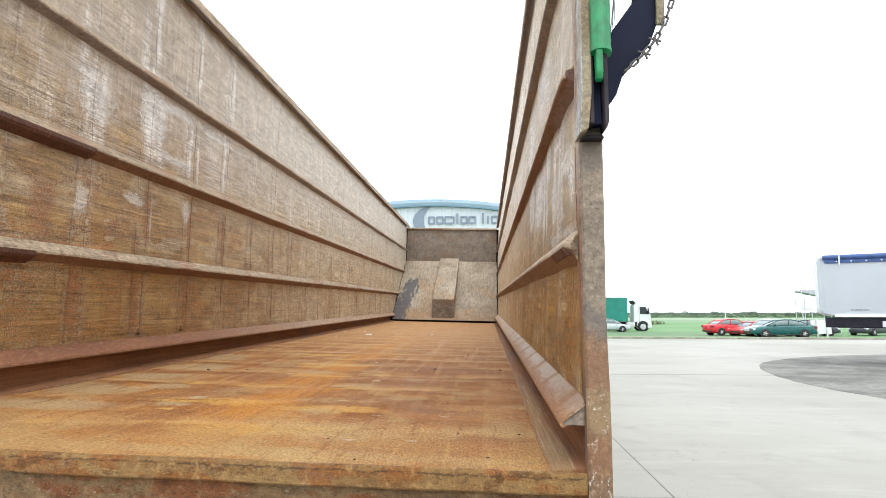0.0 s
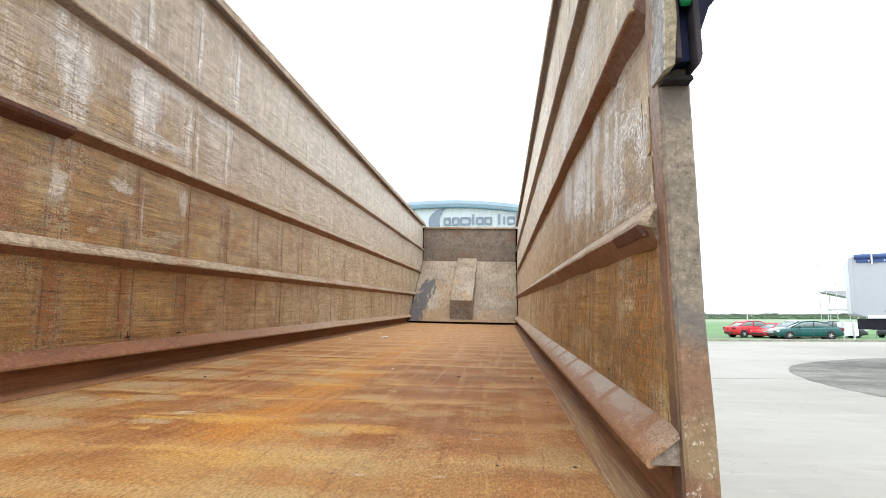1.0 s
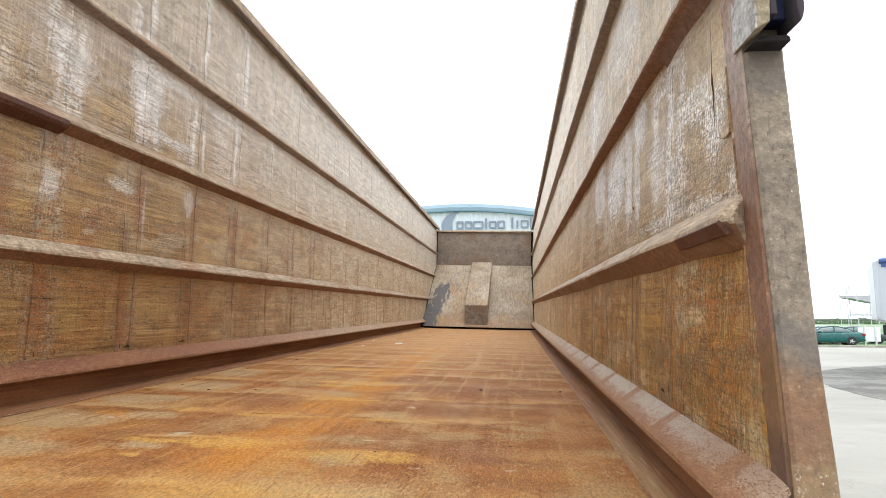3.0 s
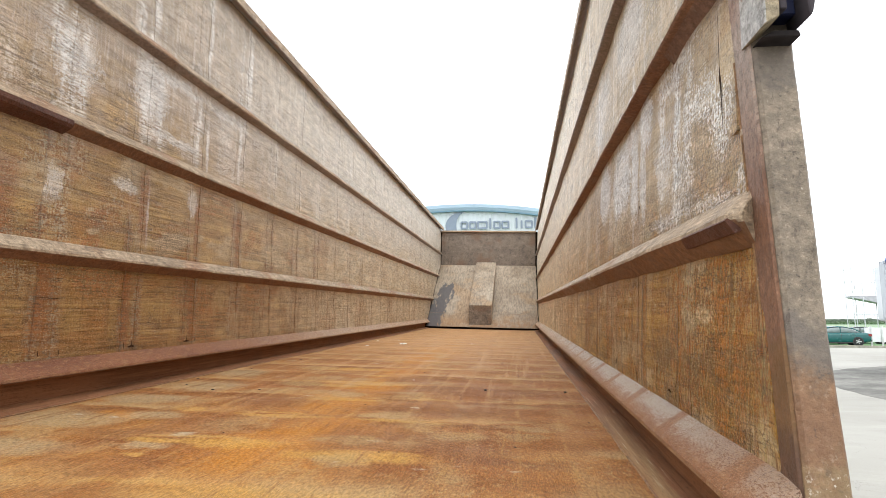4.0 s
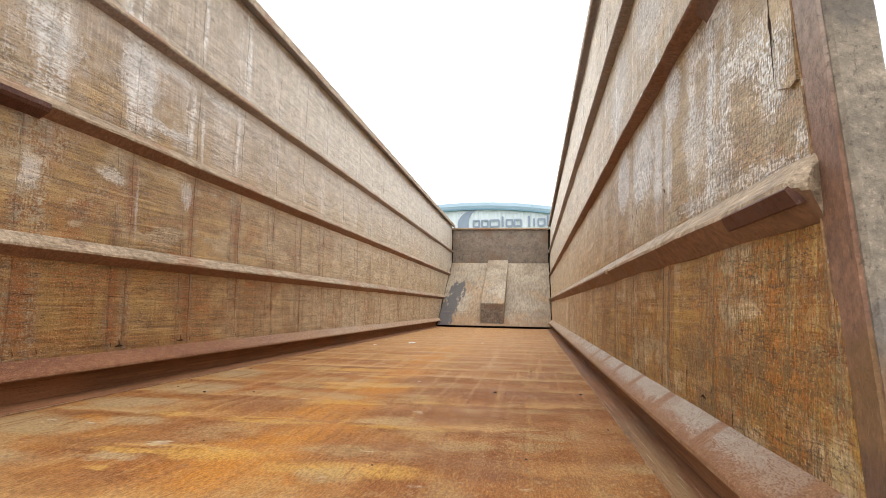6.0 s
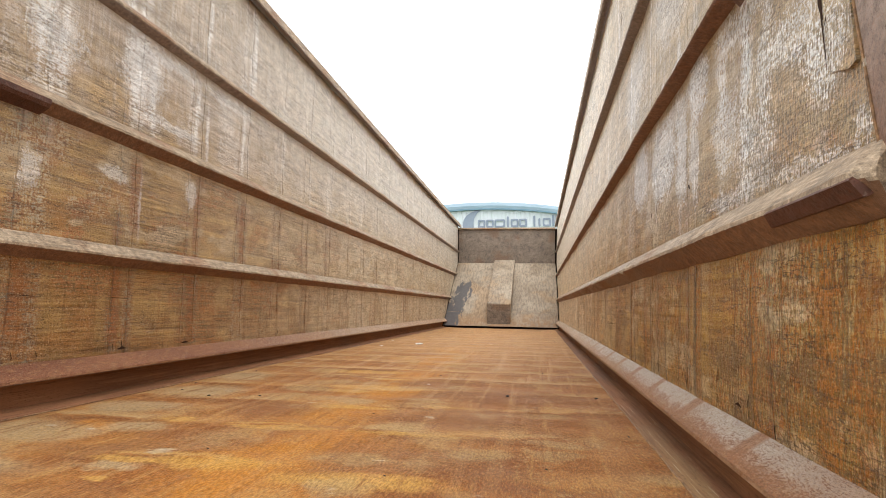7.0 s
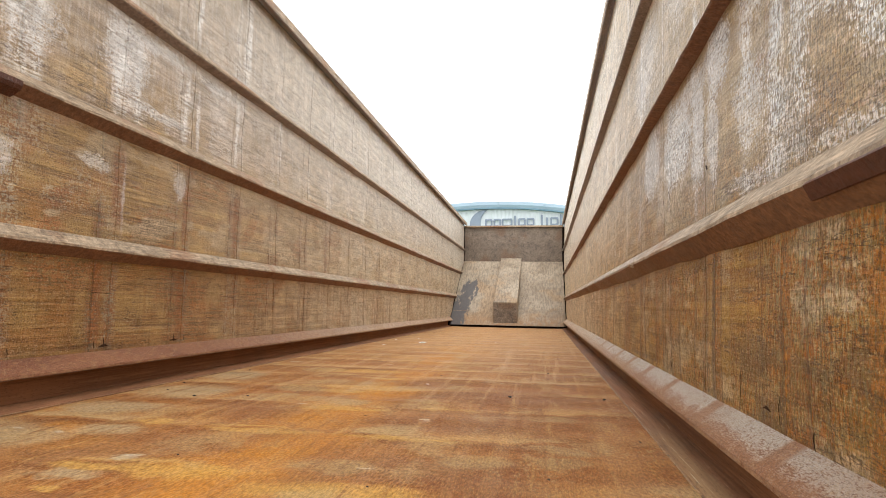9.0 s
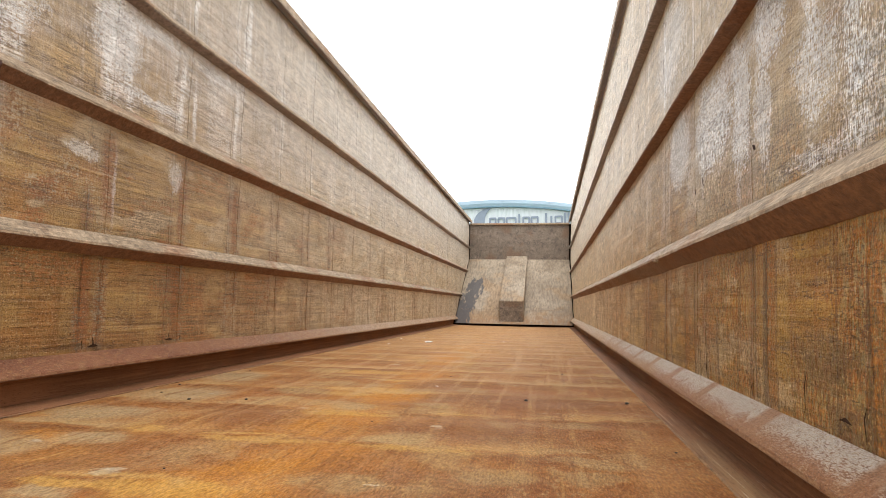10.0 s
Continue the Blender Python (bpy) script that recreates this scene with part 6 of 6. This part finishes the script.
car("red hatchback with a black bumper parked behind another car", RED, pose(23.35, 51.3, -0.03, rz=28), 3.9, 1.22)
car("silver car half hidden among the parked cars", SILVER, pose(24.3, 49.9, -0.03, rz=20), 4.1, 1.42)
car("dark green saloon car parked side-on beyond the kerb", TEAL, pose(24.2, 47.6, -0.03, rz=-12), 4.55, 1.42)
car("charcoal car with light windows parked past the sign", CHARCOAL, pose(28.3, 51.5, -0.03, rz=165), 4.2, 1.36)
car("charcoal car parked behind the grey trailer", CHARCOAL, pose(34.0, 52.5, -0.03, rz=30), 4.3, 1.38)
car("silver car parked in front of the green lorry", SILVER, pose(13.6, 62.0, -0.03, rz=178), 4.3, 1.36)

board = thing("notice_board", "blank white notice board on two grey posts", "sign")
box_part("panel", (26.0, 46.8, 0.25), (27.5, 46.86, 1.3), WHITE, board, 0.01)
for x in (26.4, 27.15):
    box_part("post", (x - 0.06, 46.72, -0.03), (x + 0.06, 46.8, 1.4), ALLOY, board, 0.01)

# lorry with a green curtain-sided body
CABGLASS = plain("dark_cab_glass", (0.025, 0.03, 0.035), 0.1, vary=0.1, spec=0.4)
GALV = plain("galvanised_steel", (0.58, 0.60, 0.62), 0.5)
CURTAIN = plain("green_curtain", (0.02, 0.22, 0.17), 0.5, vary=0.12, scale=1.2)
lorry = thing("lorry", "white-cabbed lorry with a dark green curtain-sided body", "lorry", pose(15.8, 66.2, -0.03, rz=-2))
body = box_part("curtain_body", (-8.2, -1.25, 1.05), (0.55, 1.25, 3.62), CURTAIN, lorry, 0.04)
box_part("roof_edge", (-8.25, -1.28, 3.60), (0.6, 1.28, 3.70), ALLOY, lorry, 0.02)
for i in range(9):
    box_part("strap", (-7.7 + 0.95 * i, -1.262, 0.95), (-7.66 + 0.95 * i, -1.245, 1.25), BLACK, body, 0)
box_part("chassis", (-8.0, -0.45, 0.62), (3.0, 0.45, 1.0), BLACK, lorry, 0.02)
box_part("tank", (0.4, -1.2, 0.42), (1.3, -0.7, 0.95), ALLOY, lorry, 0.08)
box_part("underrun_rail", (-5.6, -1.22, 0.55), (-1.0, -1.16, 0.85), ALLOY, lorry, 0.01)
cab = prism("cab", [(1.25, 0.55), (1.25, 2.85), (1.55, 3.0), (2.55, 2.95), (2.95, 2.05), (3.05, 1.2), (3.05, 0.45), (2.6, 0.4)], "y", -1.2, 1.2, WHITE, lorry, 0.05, "white lorry cab")
prism("side_window", [(1.85, 1.85), (1.85, 2.62), (2.48, 2.62), (2.80, 1.85)], "y", -1.225, -1.19, CABGLASS, cab)
prism("door_seam", [(1.75, 0.95), (1.75, 2.7), (1.775, 2.7), (1.775, 0.95)], "y", -1.222, -1.195, PLASTIC, cab)
prism("windscreen", [(2.60, 2.9), (3.0, 2.0), (2.98, 1.98), (2.56, 2.85)], "y", -1.05, 1.05, CABGLASS, cab)
box_part("grille", (3.02, -0.95, 0.85), (3.08, 0.95, 1.75), PLASTIC, cab, 0.02)
box_part("bumper", (2.55, -1.23, 0.35), (3.1, 1.23, 0.68), GALV, cab, 0.03)
bm = bmesh.new()
rod(bm, (2.15, -1.215, 0.52), (2.15, -1.18, 0.52), 0.60, 28)
part("wheel_arch", bm, PLASTIC, cab)
box_part("step", (1.28, -1.225, 0.5), (1.55, -1.19, 1.0), PLASTIC, cab, 0.02)
prism("wind_deflector", [(1.3, 2.95), (1.12, 3.32), (1.22, 3.36), (1.55, 3.02)], "y", -1.0, 1.0, PLASTIC, cab, 0.02)
box_part("mirror", (2.68, -1.52, 1.85), (2.80, -1.25, 2.5), PLASTIC, cab, 0.02)
for x in (2.15, -4.6, -5.9, -7.2):
    for s in (-1, 1):
        wheel(lorry, x, s * (1.10 if x > 0 else 1.02), 0.5, 0.3)

# grey bulk trailer with a rolled blue sheet
GREY = plain("grey_trailer_skin", (0.455, 0.485, 0.525), 0.35, 0.1, vary=0.04, scale=0.8)
MARK = plain("grey_marking", (0.20, 0.21, 0.235), 0.5)
BLUE = plain("blue_sheet", (0.045, 0.09, 0.25), 0.5, vary=0.2)
bulk = thing("bulk_trailer", "plain grey bulk trailer with a rolled blue top sheet", "trailer", pose(12.42, 20.0, 0, rz=-25))
skin = prism("body", [(0.0, 1.78), (0.0, 3.58), (0.06, 3.70), (11.5, 3.70), (11.5, 1.62), (0.35, 1.68)], "y", 0.0, 2.45, GREY, bulk, 0.03)
box_part("end_post", (-0.03, -0.02, 1.82), (0.10, 0.05, 3.66), GREY, skin, 0.02)
box_part("bottom_rail", (0.4, -0.03, 1.63), (11.5, 0.0, 1.74), WHITE, skin, 0.01)
bm = bmesh.new()
rod(bm, (0.15, 0.0, 3.67), (11.4, 0.0, 3.67), 0.09, 20)
part("rolled_sheet", bm, BLUE, bulk, "rolled blue cover sheet")
box_part("sheet_skirt", (0.2, -0.035, 3.47), (11.4, -0.01, 3.68), BLUE, bulk, 0.006, "blue sheet hanging over the edge")
for i in range(8):
    x = 0.55 + 0.42 * i
    bm = bmesh.new()
    rod(bm, (x, -0.05, 3.53), (x, -0.03, 3.53), 0.025, 10)
    part("eyelet", bm, WHITE, bulk)
for x in (0.62, 2.6, 4.6):
    box_part("strap", (x - 0.02, -0.11, 3.40), (x + 0.03, -0.04, 3.79), ALLOY, bulk, 0.01)
for i, (x0, w) in enumerate(((0.86, 0.08), (0.97, 0.22), (1.22, 0.14))):
    box_part("marking_bar", (x0, -0.012, 1.86), (x0 + w, -0.002, 1.89), MARK, skin, 0)
box_part("chassis", (0.5, 0.5, 1.26), (11.2, 1.95, 1.62), BLACK, bulk, 0.02)
box_part("side_beam", (0.12, 0.05, 1.28), (11.2, 0.18, 1.62), BLACK, bulk, 0.02)
box_part("junction_box", (1.7, -0.02, 1.30), (2.1, 0.05, 1.50), ALLOY, bulk, 0.02)
for x in (7.4, 8.7, 10.0):
    for s in (0.25, 2.2):
        wheel(bulk, x, s - 0.0, 0.52, 0.34)
    box_part("axle", (x - 0.08, 0.25, 0.44), (x + 0.08, 2.2, 0.60), BLACK, bulk, 0.02)
    box_part("hanger", (x - 0.06, 0.6, 0.55), (x + 0.06, 0.75, 1.2), BLACK, bulk, 0.01)
for s in (0.5, 1.85):
    box_part("landing_leg", (3.6, s, 0.0), (3.75, s + 0.15, 1.2), BLACK, bulk, 0.01)

# gantry platform far behind the grey trailer
gantry = thing("access_platform", "slender pale steel access gantry with deck and hand rails", "platform", pose(28.6, 53.0, -0.03, rz=-4))
for x in (0, 0.75, 2.3, 3.6):
    for y in (0, 1.3):
        bm = bmesh.new()
        rod(bm, (x, y, 0), (x, y, 6.5 if x != 0.75 else 5.0), 0.035, 8)
        part("post", bm, GALV, gantry)
DECKING = plain("grey_deck_plate", (0.42, 0.42, 0.45), 0.5)
prism("deck", [(0.0, 3.75), (0.0, 3.92), (3.6, 3.92), (3.6, 3.15), (2.0, 3.3)], "y", 0, 1.3, DECKING, gantry, 0.01, "grey deck plate")
for z, x0 in ((2.35, 0.6), (2.25, 0.6), (4.6, 2.0), (5.1, 2.0), (5.5, 2.3), (6.0, 2.3), (6.45, 2.3)):
    for y in (0, 1.3):
        bm = bmesh.new()
        rod(bm, (x0, y, z), (3.6, y, z), 0.03, 8)
        part("rail", bm, GALV, gantry)

# ---- running gear of the near trailer, hidden below its floor ----
for x in (-0.5, 0.38):
    box_part("chassis_beam", (x, 0.3, -0.45), (x + 0.12, 13.2, -0.10), BLACK, trailer, 0.01)
for i in range(30):
    box_part("cross_member", (-1.18, 0.42 + 0.43 * i, -0.11), (1.18, 0.48 + 0.43 * i, -0.03), BLACK, trailer, 0)
for x_axle in (2.6, 3.95, 5.3):
    box_part("axle", (-0.95, x_axle - 0.07, -0.92), (0.95, x_axle + 0.07, -0.78), BLACK, trailer, 0.02)
    for sx in (-0.44, 0.44):
        box_part("hanger", (sx - 0.05, x_axle - 0.06, -0.85), (sx + 0.05, x_axle + 0.06, -0.4), BLACK, trailer, 0.01)
    for s in (-1, 1):
        w = wheel(trailer, 0, s * 0.97, 0.5, 0.36)
        w.matrix_local = pose(-0.0, x_axle, -1.36 + (0.02 * s * 0.9) - 0.02 * x_axle * 1.0, rz=90)

# ---- loose bits lying on the trailer floor ----
STONE = plain("dark_grit", (0.05, 0.04, 0.035), 0.85)
SCRAP = plain("white_scrap", (0.75, 0.73, 0.70), 0.7)


def grit(name, label, category, x, y, size, material, flat=0.5):
    bm = bmesh.new()
    bmesh.ops.create_icosphere(bm, subdivisions=1, radius=size)
    for v in bm.verts:
        v.co *= 1 + 0.5 * wave(v.co.x * 90 + x * 9, v.co.y * 90, v.co.z * 90 + y)
        v.co.z *= flat
        v.co.x *= 1.5
    ob = part(name, bm, material, None)
    ob.matrix_world = TRAILER @ pose(x, y, 0.35 * size * flat + 0.001, rz=math.degrees(x * 7 + y * 3))
    return tagged(ob, label, category, "bits on the trailer floor")


for x, y, s in ((0.58, 2.282, 0.011), (0.985, 2.32, 0.011), (-0.719, 1.941, 0.008), (-0.507, 1.999, 0.007), (0.739, 1.042, 0.006), (1.0, 0.5, 0.006), (0.807, 0.485, 0.005), (1.01, 1.5, 0.006), (-0.93, 2.07, 0.006),
                (-1.0, 2.3, 0.007), (-0.97, 2.9, 0.008), (-0.2, 1.05, 0.004), (0.35, 0.9, 0.004), (0.1, 1.7, 0.004), (0.9, 0.2, 0.006), (0.55, 0.13, 0.005), (0.42, 0.35, 0.004), (-0.9, 3.6, 0.008), (0.75, 3.3, 0.006), (0.15, 3.0, 0.006)):
    grit("grit", "small dark stone chip lying on the rusty floor", "grit", x, y, 0.75 * s, STONE)
for x, y, s in ((-0.551, 5.871, 0.035), (-0.85, 5.4, 0.014), (-0.75, 6.6, 0.012), (-0.95, 6.3, 0.012), (0.2, 6.2, 0.012), (0.15, 2.6, 0.006)):
    grit("scrap", "torn white scrap lying on the rusty floor", "scrap", x, y, s, SCRAP, 0.25)
